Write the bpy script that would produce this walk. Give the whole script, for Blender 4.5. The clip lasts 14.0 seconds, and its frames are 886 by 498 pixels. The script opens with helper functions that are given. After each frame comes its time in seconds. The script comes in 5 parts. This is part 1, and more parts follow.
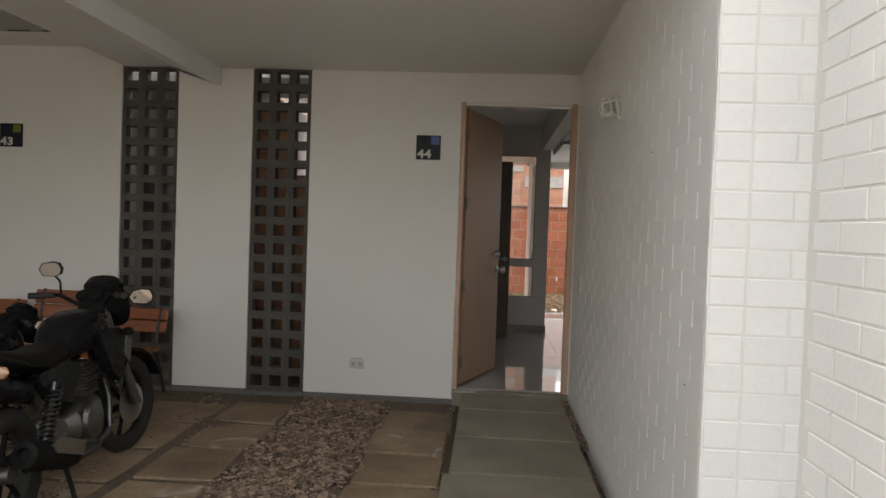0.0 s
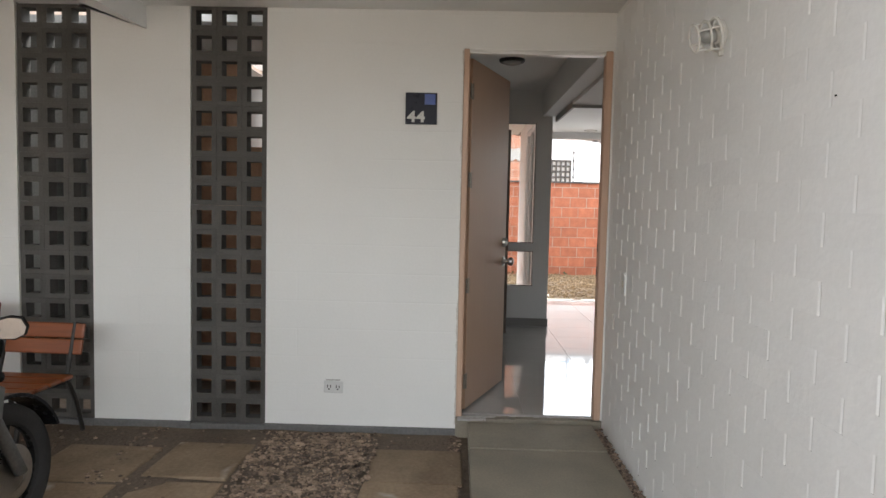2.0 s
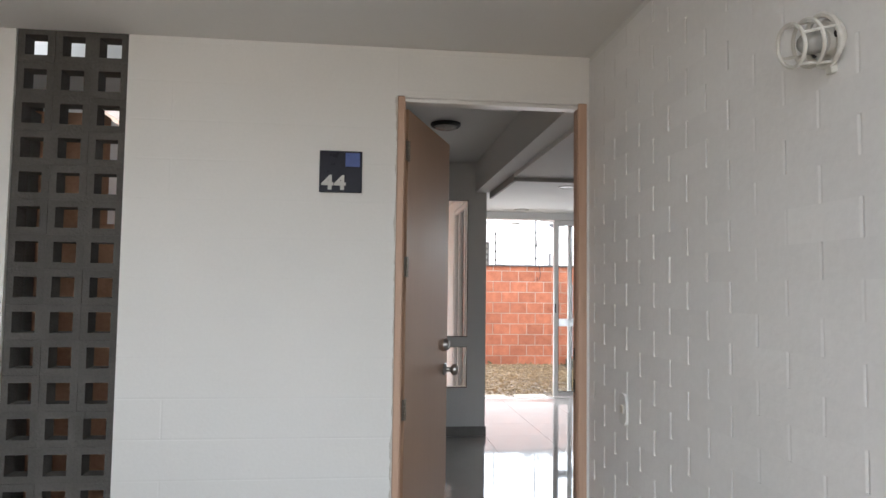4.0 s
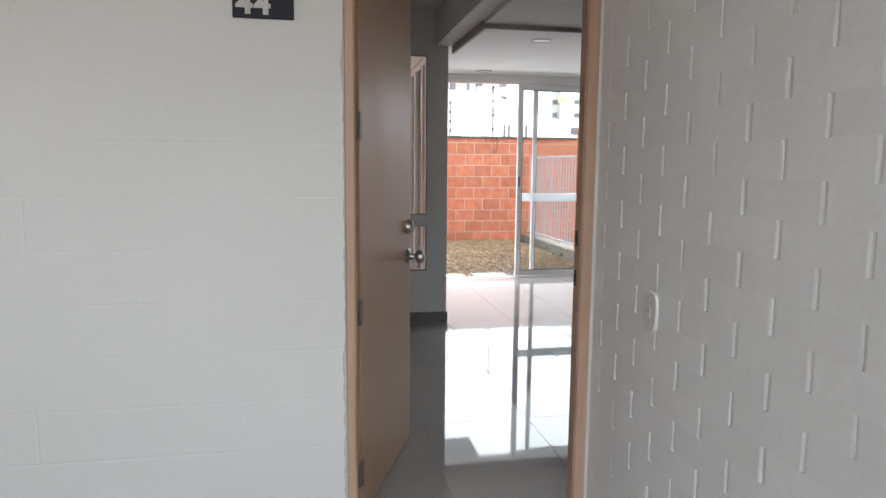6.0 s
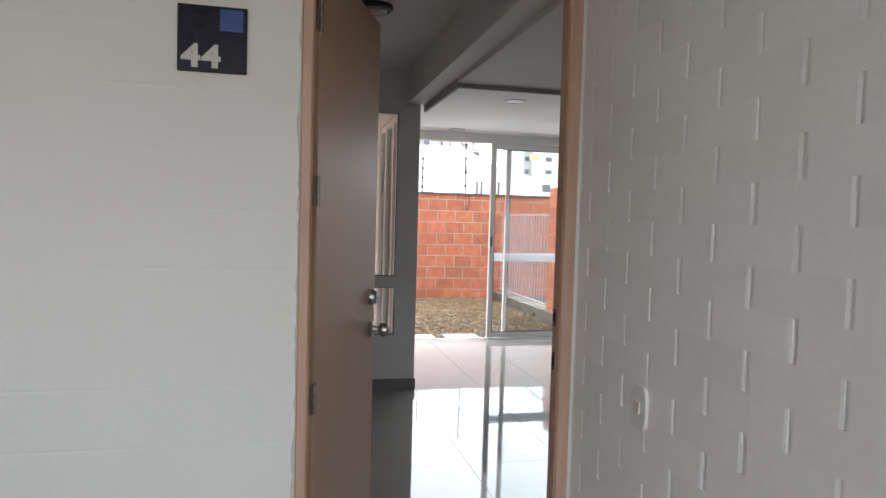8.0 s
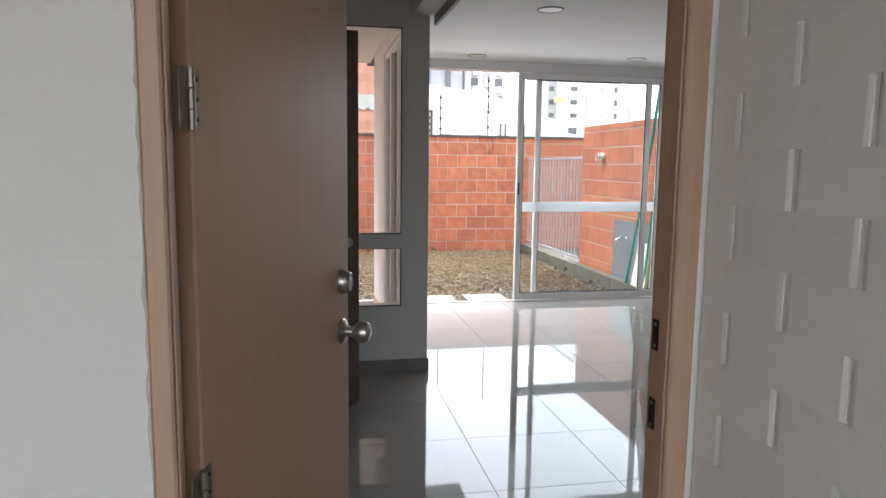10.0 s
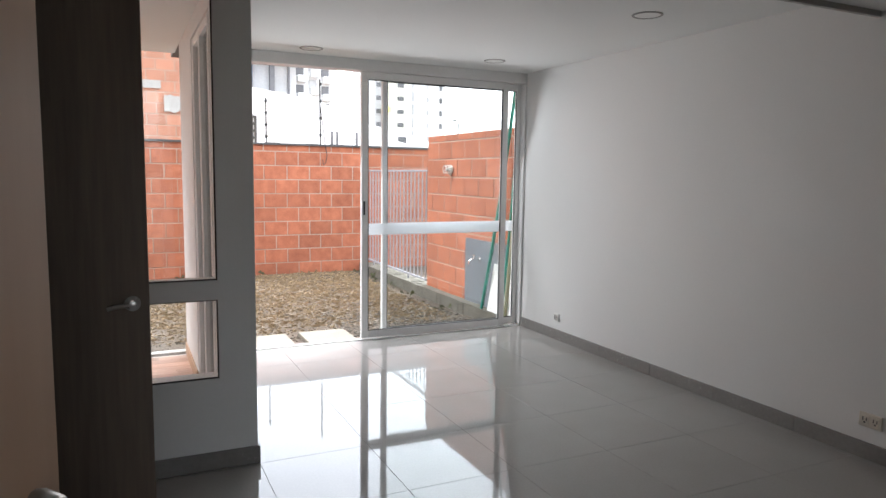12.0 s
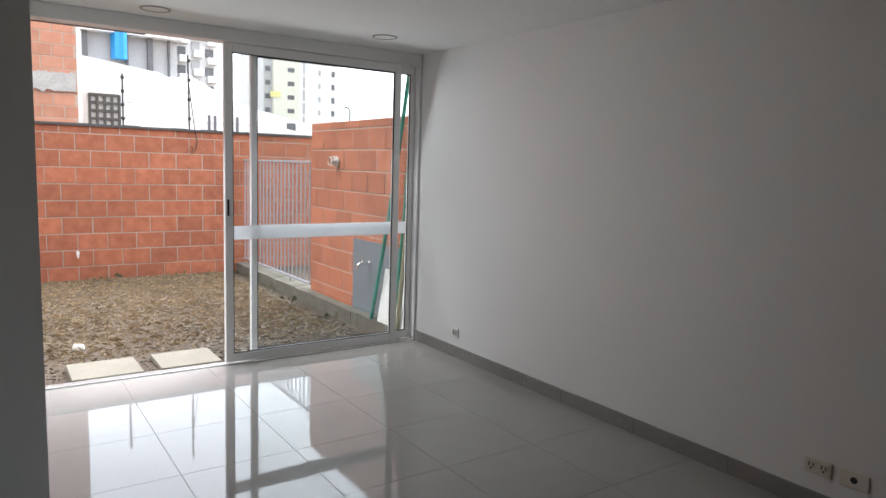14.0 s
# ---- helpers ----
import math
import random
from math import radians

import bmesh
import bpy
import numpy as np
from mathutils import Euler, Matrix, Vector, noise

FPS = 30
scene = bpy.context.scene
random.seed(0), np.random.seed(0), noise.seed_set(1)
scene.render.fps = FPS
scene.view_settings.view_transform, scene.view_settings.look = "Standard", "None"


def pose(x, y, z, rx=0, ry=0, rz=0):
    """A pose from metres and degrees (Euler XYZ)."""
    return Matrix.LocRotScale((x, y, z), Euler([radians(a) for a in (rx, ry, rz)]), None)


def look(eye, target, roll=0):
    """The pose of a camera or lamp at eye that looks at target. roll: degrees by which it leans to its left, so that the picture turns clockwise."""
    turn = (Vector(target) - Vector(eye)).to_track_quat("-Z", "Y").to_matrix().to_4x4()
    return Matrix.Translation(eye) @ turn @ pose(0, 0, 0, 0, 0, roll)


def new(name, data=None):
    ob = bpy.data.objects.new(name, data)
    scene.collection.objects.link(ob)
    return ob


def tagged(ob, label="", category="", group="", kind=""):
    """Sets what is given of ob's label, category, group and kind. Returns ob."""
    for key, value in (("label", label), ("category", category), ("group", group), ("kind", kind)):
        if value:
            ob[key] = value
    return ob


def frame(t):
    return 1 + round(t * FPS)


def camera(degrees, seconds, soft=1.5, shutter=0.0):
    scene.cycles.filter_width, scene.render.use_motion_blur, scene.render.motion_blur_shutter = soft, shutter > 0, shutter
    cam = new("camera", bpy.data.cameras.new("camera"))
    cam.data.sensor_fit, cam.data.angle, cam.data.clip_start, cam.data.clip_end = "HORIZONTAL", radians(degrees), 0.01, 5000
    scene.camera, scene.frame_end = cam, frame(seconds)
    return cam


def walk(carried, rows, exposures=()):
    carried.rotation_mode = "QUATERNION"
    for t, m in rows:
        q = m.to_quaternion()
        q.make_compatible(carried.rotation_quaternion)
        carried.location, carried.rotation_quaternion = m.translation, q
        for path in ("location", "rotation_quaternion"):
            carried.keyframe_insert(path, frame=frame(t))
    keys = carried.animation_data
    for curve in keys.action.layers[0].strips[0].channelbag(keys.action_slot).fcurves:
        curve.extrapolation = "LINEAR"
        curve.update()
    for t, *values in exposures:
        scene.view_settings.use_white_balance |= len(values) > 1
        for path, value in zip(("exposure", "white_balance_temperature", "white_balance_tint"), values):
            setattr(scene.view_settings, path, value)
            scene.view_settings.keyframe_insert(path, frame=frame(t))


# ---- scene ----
cam = camera(66.3, 14.0)
PATH = [
    (0, (0.229, -5.071, 1.188), (0.098, -3.076, 1.133), 2.0),
    (0.5, (0.118, -4.828, 1.213), (0.166, -2.831, 1.118), -0.3),
    (1, (0.082, -4.561, 1.208), (0.139, -2.568, 1.06), 1.2),
    (1.5, (0.046, -4.289, 1.249), (0.013, -2.292, 1.131), 0.0),
    (2, (-0.014, -3.966, 1.246), (-0.055, -1.971, 1.118), 1.3),
    (2.5, (-0.103, -3.695, 1.303), (0.029, -1.701, 1.247), 0.1),
    (3, (-0.154, -3.452, 1.287), (0.052, -1.463, 1.285), 1.4),
    (3.2, (-0.143, -3.343, 1.296), (0.065, -1.354, 1.344), 0.5),
    (5.3, (-0.083, -2.418, 1.305), (0.151, -0.437, 1.446), 1.5),
    (5.5, (-0.075, -2.349, 1.303), (0.163, -0.363, 1.346), 1.7),
    (6, (-0.092, -2.213, 1.276), (0.276, -0.263, 1.028), 0.5),
    (6.5, (-0.123, -2.137, 1.278), (0.276, -0.223, 0.861), 1.3),
    (7, (-0.145, -2.111, 1.291), (0.306, -0.187, 0.978), 1.7),
    (7.2, (-0.138, -2.101, 1.319), (0.347, -0.162, 1.226), 0.6),
    (9.3, (0.185, -1.388, 1.333), (0.541, 0.576, 1.209), 3.2),
    (9.5, (0.2, -1.241, 1.312), (0.54, 0.724, 1.161), 0.7),
    (10, (0.231, -1.007, 1.307), (0.613, 0.941, 1.059), 0.7),
    (10.5, (0.308, -0.698, 1.343), (0.704, 1.258, 1.21), 0.6),
    (11, (0.344, -0.417, 1.35), (0.845, 1.511, 1.17), 0.6),
    (11.5, (0.342, -0.18, 1.378), (1.11, 1.655, 1.173), 1.5),
    (12, (0.4, -0.021, 1.36), (1.254, 1.775, 1.143), 0.8),
    (12.5, (0.54, 0.216, 1.374), (1.365, 2.024, 1.149), -0.3),
    (13, (0.617, 0.366, 1.387), (1.566, 2.105, 1.113), 1.0),
    (13.5, (0.679, 0.535, 1.395), (1.768, 2.202, 1.207), 2.1),
    (14, (0.792, 0.625, 1.403), (1.916, 2.262, 1.162), 1.8),
]
EXPOSURES = [(0.0, 2.25, 6780, 10), (0.5, 2.36, 6620, 10), (1.0, 2.38, 6550, 10), (1.5, 2.66, 6500, 10), (2.0, 3.1, 6340, 10), (3.0, 3.27, 6120, 10), (5.5, 3.3, 6040, 10), (7.0, 3.03, 6100, 10), (9.5, 3.07, 6020, 10), (10.5, 3.04, 6070, 10), (11.0, 3.17, 6020, 10), (11.5, 3.13, 6020, 10), (12.0, 3.04, 6070, 10), (12.5, 2.94, 6070, 10), (14.0, 2.6, 6100, 10)]
walk(cam, [(t, look(eye, target, roll)) for t, eye, target, roll in PATH], EXPOSURES)
SKY, SUN, DAYLIGHT = 0.15, 0.8, 2.55

# ---- light ----
world = bpy.data.worlds.new("overcast_sky")
scene.world = world
world.use_nodes = True
wn, wl = world.node_tree.nodes, world.node_tree.links
wn.clear()
sky = wn.new("ShaderNodeTexSky")
sky.sky_type = "NISHITA"
sky.sun_disc = False
sky.sun_elevation, sky.sun_rotation = radians(58), radians(68)
sky.air_density, sky.dust_density, sky.ozone_density = 1.0, 4.0, 1.0
soft_sky = wn.new("ShaderNodeHueSaturation")
soft_sky.inputs["Saturation"].default_value = 0.18
bg = wn.new("ShaderNodeBackground")
bg.inputs["Strength"].default_value = SKY
wo = wn.new("ShaderNodeOutputWorld")
wl.new(sky.outputs[0], soft_sky.inputs["Color"])
wl.new(soft_sky.outputs[0], bg.inputs[0])
wl.new(bg.outputs[0], wo.inputs[0])

sun = new("sun", bpy.data.lights.new("sun", "SUN"))
sun.data.energy, sun.data.angle, sun.data.color = SUN, radians(40), (1.0, 0.97, 0.93)
sun.matrix_world = look((-14, 5.6, 24), (0, 0, 0))


# area lamp added in the garden window's opening, standing in for more sky light
daylight = new("window_daylight_fill", bpy.data.lights.new("window_daylight_fill", "AREA"))
daylight.data.shape, daylight.data.size, daylight.data.size_y = "RECTANGLE", 2.6, 2.1
daylight.data.energy, daylight.data.color = DAYLIGHT, (0.97, 1.0, 1.0)
daylight.matrix_world = look((2.3, 5.34, 1.12), (2.3, 2.35, 0.0))

# ---- mesh helpers ----
def box(bm, x0, y0, z0, x1, y1, z1, m=None):
    c = [(x0, y0, z0), (x1, y0, z0), (x1, y1, z0), (x0, y1, z0), (x0, y0, z1), (x1, y0, z1), (x1, y1, z1), (x0, y1, z1)]
    v = [bm.verts.new(m @ Vector(p) if m else p) for p in c]
    for f in ((3, 2, 1, 0), (4, 5, 6, 7), (0, 1, 5, 4), (1, 2, 6, 5), (2, 3, 7, 6), (3, 0, 4, 7)):
        bm.faces.new([v[i] for i in f])
    return v


def rbox(bm, x0, y0, z0, x1, y1, z1, r=0.004, m=None, seg=1):
    """A box with bevelled edges."""
    tmp = bmesh.new()
    box(tmp, x0, y0, z0, x1, y1, z1)
    bmesh.ops.bevel(tmp, geom=list(tmp.edges), offset=r, segments=seg, affect="EDGES", profile=0.5)
    merge(bm, tmp, m)


def merge(bm, tmp, m=None):
    vs = {v: bm.verts.new(m @ v.co if m else v.co) for v in tmp.verts}
    for f in tmp.faces:
        bm.faces.new([vs[v] for v in f.verts])
    tmp.free()


def ring_frame(p, d):
    d = Vector(d).normalized()
    a = d.orthogonal().normalized()
    return a, d.cross(a)


def rod(bm, p0, p1, r0, r1=None, n=10, caps=True):
    """A round bar or cone between two points."""
    r1 = r0 if r1 is None else r1
    p0, p1 = Vector(p0), Vector(p1)
    a, b = ring_frame(p0, p1 - p0)
    rings = []
    for p, r in ((p0, r0), (p1, r1)):
        rings.append([bm.verts.new(p + r * (math.cos(2 * math.pi * i / n) * a + math.sin(2 * math.pi * i / n) * b)) for i in range(n)])
    for i in range(n):
        bm.faces.new((rings[0][i], rings[0][(i + 1) % n], rings[1][(i + 1) % n], rings[1][i]))
    if caps:
        bm.faces.new(rings[0][::-1])
        bm.faces.new(rings[1])


def tube(bm, pts, r, n=8, closed=False):
    """A bent bar along points."""
    pts = [Vector(p) for p in pts]
    k = len(pts)
    rings, a = [], None
    for i, p in enumerate(pts):
        q0, q1 = (pts[i - 1], pts[(i + 1) % k]) if closed else (pts[max(i - 1, 0)], pts[min(i + 1, k - 1)])
        d = (q1 - q0).normalized()
        a = (d.orthogonal() if a is None else a - d * a.dot(d)).normalized()
        b = d.cross(a)
        rr = r[i] if isinstance(r, (list, tuple)) else r
        rings.append([bm.verts.new(p + rr * (math.cos(2 * math.pi * j / n) * a + math.sin(2 * math.pi * j / n) * b)) for j in range(n)])
    for i in range(k if closed else k - 1):
        u, w = rings[i], rings[(i + 1) % k]
        for j in range(n):
            bm.faces.new((u[j], u[(j + 1) % n], w[(j + 1) % n], w[j]))
    if not closed:
        bm.faces.new(rings[0][::-1])
        bm.faces.new(rings[-1])


def lathe(bm, p, d, profile, n=20):
    """Profile of (distance along d, radius) turned round the axis d through p."""
    p, d = Vector(p), Vector(d).normalized()
    a, b = ring_frame(p, d)
    rings = [[bm.verts.new(p + d * h + max(r, 1e-4) * (math.cos(2 * math.pi * i / n) * a + math.sin(2 * math.pi * i / n) * b)) for i in range(n)] for h, r in profile]
    for u, w in zip(rings, rings[1:]):
        for i in range(n):
            bm.faces.new((u[i], u[(i + 1) % n], w[(i + 1) % n], w[i]))
    bm.faces.new(rings[0][::-1])
    bm.faces.new(rings[-1])


def prism(bm, outline, x0, x1, axis="x", m=None):
    """An outline in a plane, given as pairs, drawn out along an axis."""
    def at(u, v, w):
        p = {"x": (w, u, v), "y": (u, w, v), "z": (u, v, w)}[axis]
        return m @ Vector(p) if m else p
    a = [bm.verts.new(at(u, v, x0)) for u, v in outline]
    b = [bm.verts.new(at(u, v, x1)) for u, v in outline]
    bm.faces.new(a[::-1])
    bm.faces.new(b)
    for i in range(len(a)):
        j = (i + 1) % len(a)
        bm.faces.new((a[i], a[j], b[j], b[i]))


def mesh_of(bm, name, material, smooth=False):
    bmesh.ops.recalc_face_normals(bm, faces=list(bm.faces))
    me = bpy.data.meshes.new(name)
    bm.to_mesh(me)
    bm.free()
    me.materials.append(material)
    if smooth:
        for p in me.polygons:
            p.use_smooth = True
        me.set_sharp_from_angle(angle=radians(35))
    return me


def part(name, bm, material, parent, label="", smooth=False):
    ob = new(name, mesh_of(bm, name, material, smooth))
    ob.parent = parent
    if label:
        ob["label"] = label
    return ob


def solid(name, bm, material, label, category, kind="structure", group="", smooth=False):
    return tagged(new(name, mesh_of(bm, name, material, smooth)), label, category, group, kind)


def thing(name, label, category, at=(0, 0, 0), group="", kind=""):
    ob = new(name)
    ob.empty_display_size = 0.1
    ob.location = at
    return tagged(ob, label, category, group, kind)


def piece(name, me, parent, at, scale=(1, 1, 1)):
    ob = new(name, me)
    ob.location, ob.scale = at, scale
    ob.parent = parent
    return ob


# ---- materials ----
def material(name, c1, c2, rough=0.6, metal=0.0, big=1.5, fine=40.0, mix=0.5, bump=0.1, vary=0.0, rough_vary=0.1, coat=0.0, stretch=(1, 1, 1), spec=0.5, dist=0.01, island=False):
    """A surface between two colours: stains at a large scale, grain at a fine one, and relief."""
    m = bpy.data.materials.new(name)
    m.use_nodes = True
    n, l = m.node_tree.nodes, m.node_tree.links
    b = n["Principled BSDF"]
    geo = n.new("ShaderNodeNewGeometry")
    mp = n.new("ShaderNodeMapping")
    mp.inputs["Scale"].default_value = stretch
    l.new(geo.outputs["Position"], mp.inputs[0])
    t1, t2 = n.new("ShaderNodeTexNoise"), n.new("ShaderNodeTexNoise")
    t1.inputs["Scale"].default_value, t1.inputs["Detail"].default_value = big, 4
    t2.inputs["Scale"].default_value, t2.inputs["Detail"].default_value = fine, 3
    for t in (t1, t2):
        l.new(mp.outputs[0], t.inputs["Vector"])
    add = n.new("ShaderNodeMix")
    add.data_type = "FLOAT"
    add.inputs[0].default_value = mix
    l.new(t1.outputs["Fac"], add.inputs[2])
    l.new(t2.outputs["Fac"], add.inputs[3])
    ramp = n.new("ShaderNodeValToRGB")
    ramp.color_ramp.elements[0].position, ramp.color_ramp.elements[1].position = 0.3, 0.7
    ramp.color_ramp.elements[0].color, ramp.color_ramp.elements[1].color = (*c1, 1), (*c2, 1)
    l.new(add.outputs[0], ramp.inputs[0])
    colour = ramp.outputs[0]
    if vary:
        hsv = n.new("ShaderNodeHueSaturation")
        rng = n.new("ShaderNodeMapRange")
        rng.inputs["To Min"].default_value, rng.inputs["To Max"].default_value = 1 - vary, 1 + vary
        if island:
            l.new(geo.outputs["Random Per Island"], rng.inputs[0])
        else:
            info = n.new("ShaderNodeObjectInfo")
            l.new(info.outputs["Random"], rng.inputs[0])
        l.new(rng.outputs[0], hsv.inputs["Value"])
        l.new(colour, hsv.inputs["Color"])
        colour = hsv.outputs[0]
    l.new(colour, b.inputs["Base Color"])
    rr = n.new("ShaderNodeMapRange")
    rr.inputs["To Min"].default_value, rr.inputs["To Max"].default_value = max(0.02, rough - rough_vary), min(1, rough + rough_vary)
    l.new(add.outputs[0], rr.inputs[0])
    l.new(rr.outputs[0], b.inputs["Roughness"])
    b.inputs["Metallic"].default_value = metal
    b.inputs["Coat Weight"].default_value = coat
    b.inputs["Specular IOR Level"].default_value = spec
    if bump:
        bp = n.new("ShaderNodeBump")
        bp.inputs["Strength"].default_value, bp.inputs["Distance"].default_value = bump, dist
        l.new(t2.outputs["Fac"], bp.inputs["Height"])
        l.new(bp.outputs[0], b.inputs["Normal"])
    return m


def brick_bump(m, plane, width, height, depth, offset=0.5):
    """Faint courses under the paint of a wall: plane names the axes along and up."""
    n, l = m.node_tree.nodes, m.node_tree.links
    b = n["Principled BSDF"]
    geo = n.new("ShaderNodeNewGeometry")
    sep, com = n.new("ShaderNodeSeparateXYZ"), n.new("ShaderNodeCombineXYZ")
    l.new(geo.outputs["Position"], sep.inputs[0])
    l.new(sep.outputs[plane], com.inputs[0])
    l.new(sep.outputs["Z"], com.inputs[1])
    wob = n.new("ShaderNodeTexNoise")
    wob.inputs["Scale"].default_value = 3.0
    l.new(geo.outputs["Position"], wob.inputs["Vector"])
    bt = n.new("ShaderNodeTexBrick")
    bt.offset = offset
    for k, v in (("Scale", 1.0), ("Mortar Size", 0.006), ("Mortar Smooth", 0.9), ("Brick Width", width), ("Row Height", height)):
        bt.inputs[k].default_value = v
    l.new(com.outputs[0], bt.inputs["Vector"])
    mul = n.new("ShaderNodeMath")
    mul.operation = "MULTIPLY"
    l.new(bt.outputs["Fac"], mul.inputs[0])
    l.new(wob.outputs["Fac"], mul.inputs[1])
    bp = n.new("ShaderNodeBump")
    bp.invert = True
    bp.inputs["Strength"].default_value, bp.inputs["Distance"].default_value = 0.6, depth
    l.new(mul.outputs[0], bp.inputs["Height"])
    old = b.inputs["Normal"].links
    if old:
        l.new(old[0].from_socket, bp.inputs["Normal"])
    l.new(bp.outputs[0], b.inputs["Normal"])
    return m


def wood(name, c1, c2, rough=0.45, along="Z", scale=14.0, coat=0.0):
    stretch = {"X": (0.06, 1, 1), "Y": (1, 0.06, 1), "Z": (1, 1, 0.06)}[along]
    return material(name, c1, c2, rough, big=scale * 0.4, fine=scale * 4, mix=0.45, bump=0.12, stretch=stretch, dist=0.002, coat=coat)


def glass_material():
    m = bpy.data.materials.new("clear_glass")
    m.use_nodes = True
    n, l = m.node_tree.nodes, m.node_tree.links
    n.remove(n["Principled BSDF"])
    out = n["Material Output"]
    tr, gl, mx, fr = n.new("ShaderNodeBsdfTransparent"), n.new("ShaderNodeBsdfGlossy"), n.new("ShaderNodeMixShader"), n.new("ShaderNodeFresnel")
    tr.inputs[0].default_value = (0.97, 0.98, 0.977, 1)
    gl.inputs["Roughness"].default_value = 0.01
    fr.inputs["IOR"].default_value = 1.45
    l.new(fr.outputs[0], mx.inputs[0])
    l.new(tr.outputs[0], mx.inputs[1])
    l.new(gl.outputs[0], mx.inputs[2])
    l.new(mx.outputs[0], out.inputs[0])
    return m


def lime_rings(m):
    """Pale lime rings and splashes dried on worn concrete."""
    n, l = m.node_tree.nodes, m.node_tree.links
    b = n["Principled BSDF"]
    src = b.inputs["Base Color"].links[0].from_socket
    geo, wob, vor = n.new("ShaderNodeNewGeometry"), n.new("ShaderNodeTexNoise"), n.new("ShaderNodeTexVoronoi")
    wob.inputs["Scale"].default_value, wob.inputs["Detail"].default_value = 4.0, 4
    l.new(geo.outputs["Position"], wob.inputs["Vector"])
    off = n.new("ShaderNodeVectorMath")
    off.operation = "MULTIPLY_ADD"
    off.inputs[1].default_value = (0.28, 0.28, 0.0)
    l.new(wob.outputs["Color"], off.inputs[0])
    l.new(geo.outputs["Position"], off.inputs[2])
    vor.inputs["Scale"].default_value = 2.3
    l.new(off.outputs[0], vor.inputs["Vector"])
    ramp = n.new("ShaderNodeValToRGB")
    e = ramp.color_ramp.elements
    e[0].position, e[1].position = 0.20, 0.36
    e[0].color = e[1].color = (0, 0, 0, 1)
    k = e.new(0.29)
    k.color = (1, 1, 1, 1)
    l.new(vor.outputs["Distance"], ramp.inputs[0])
    gap = n.new("ShaderNodeMapRange")
    gap.inputs["From Min"].default_value, gap.inputs["From Max"].default_value, gap.inputs["To Max"].default_value = 0.5, 0.68, 0.75
    patchy = n.new("ShaderNodeTexNoise")
    patchy.inputs["Scale"].default_value = 6.0
    l.new(geo.outputs["Position"], patchy.inputs["Vector"])
    l.new(patchy.outputs["Fac"], gap.inputs[0])
    mul = n.new("ShaderNodeMath")
    mul.operation = "MULTIPLY"
    l.new(ramp.outputs[0], mul.inputs[0])
    l.new(gap.outputs[0], mul.inputs[1])
    mx = n.new("ShaderNodeMix")
    mx.data_type = "RGBA"
    mx.inputs[7].default_value = (0.46, 0.43, 0.37, 1)
    l.new(mul.outputs[0], mx.inputs[0])
    l.new(src, mx.inputs[6])
    l.new(mx.outputs[2], b.inputs["Base Color"])
    return m


white_paint = brick_bump(material("white_wall_paint", (0.70, 0.70, 0.67), (0.77, 0.77, 0.74), 0.55, big=0.9, fine=70, mix=0.25, bump=0.15, dist=0.003), "X", 1.9, 0.167, 0.0016)
white_brick = material("white_painted_brick", (0.78, 0.78, 0.765), (0.85, 0.85, 0.835), 0.42, big=2.0, fine=55, mix=0.4, bump=0.25, vary=0.025, dist=0.004)
room_paint = material("room_wall_paint", (0.70, 0.70, 0.685), (0.75, 0.75, 0.73), 0.6, big=0.7, fine=90, mix=0.3, bump=0.1, dist=0.003)
ceiling_paint = material("ceiling_paint", (0.76, 0.76, 0.74), (0.81, 0.81, 0.79), 0.75, big=0.6, fine=60, mix=0.25, bump=0.08, dist=0.003)
concrete = material("grey_concrete", (0.10, 0.10, 0.098), (0.17, 0.168, 0.16), 0.85, big=2.2, fine=60, mix=0.5, bump=0.4)
screen_concrete = material("dark_grey_block_paint", (0.06, 0.057, 0.051), (0.10, 0.095, 0.086), 0.8, big=4, fine=90, mix=0.5, bump=0.35, vary=0.12)
slab_concrete = lime_rings(material("worn_slab_concrete", (0.145, 0.098, 0.058), (0.31, 0.235, 0.155), 0.88, big=3.4, fine=50, mix=0.3, bump=0.4, vary=0.10))
path_concrete = material("path_slab_concrete", (0.155, 0.137, 0.104), (0.270, 0.237, 0.180), 0.8, big=2.4, fine=80, mix=0.3, bump=0.25, vary=0.06)
dirt = material("packed_dirt", (0.085, 0.062, 0.042), (0.165, 0.125, 0.09), 0.95, big=3, fine=45, mix=0.5, bump=0.7, dist=0.02)
soil = material("garden_soil", (0.036, 0.025, 0.015), (0.085, 0.06, 0.037), 0.95, big=2.6, fine=38, mix=0.5, bump=0.8, dist=0.02)
stone_mix = material("gravel_stone", (0.105, 0.072, 0.05), (0.29, 0.215, 0.155), 0.85, big=8, fine=60, mix=0.5, bump=0.3, vary=0.7, island=True)
garden_stone = material("garden_gravel", (0.075, 0.064, 0.05), (0.17, 0.148, 0.12), 0.9, big=8, fine=60, mix=0.5, bump=0.3, vary=0.5, island=True)
straw = material("dry_grass", (0.17, 0.122, 0.065), (0.34, 0.25, 0.145), 0.9, big=5, fine=60, vary=0.35, island=True, bump=0)
tile_mat = material("polished_porcelain", (0.318, 0.303, 0.288), (0.360, 0.345, 0.328), 0.035, big=3, fine=90, mix=0.5, bump=0.0, rough_vary=0.015, vary=0.02, spec=0.35)
grout = material("tile_grout", (0.42, 0.40, 0.38), (0.48, 0.46, 0.44), 0.6, bump=0.2)
skirt_mat = material("grey_skirting_tile", (0.20, 0.19, 0.18), (0.25, 0.24, 0.225), 0.25, big=3, fine=50, bump=0.02, vary=0.06)
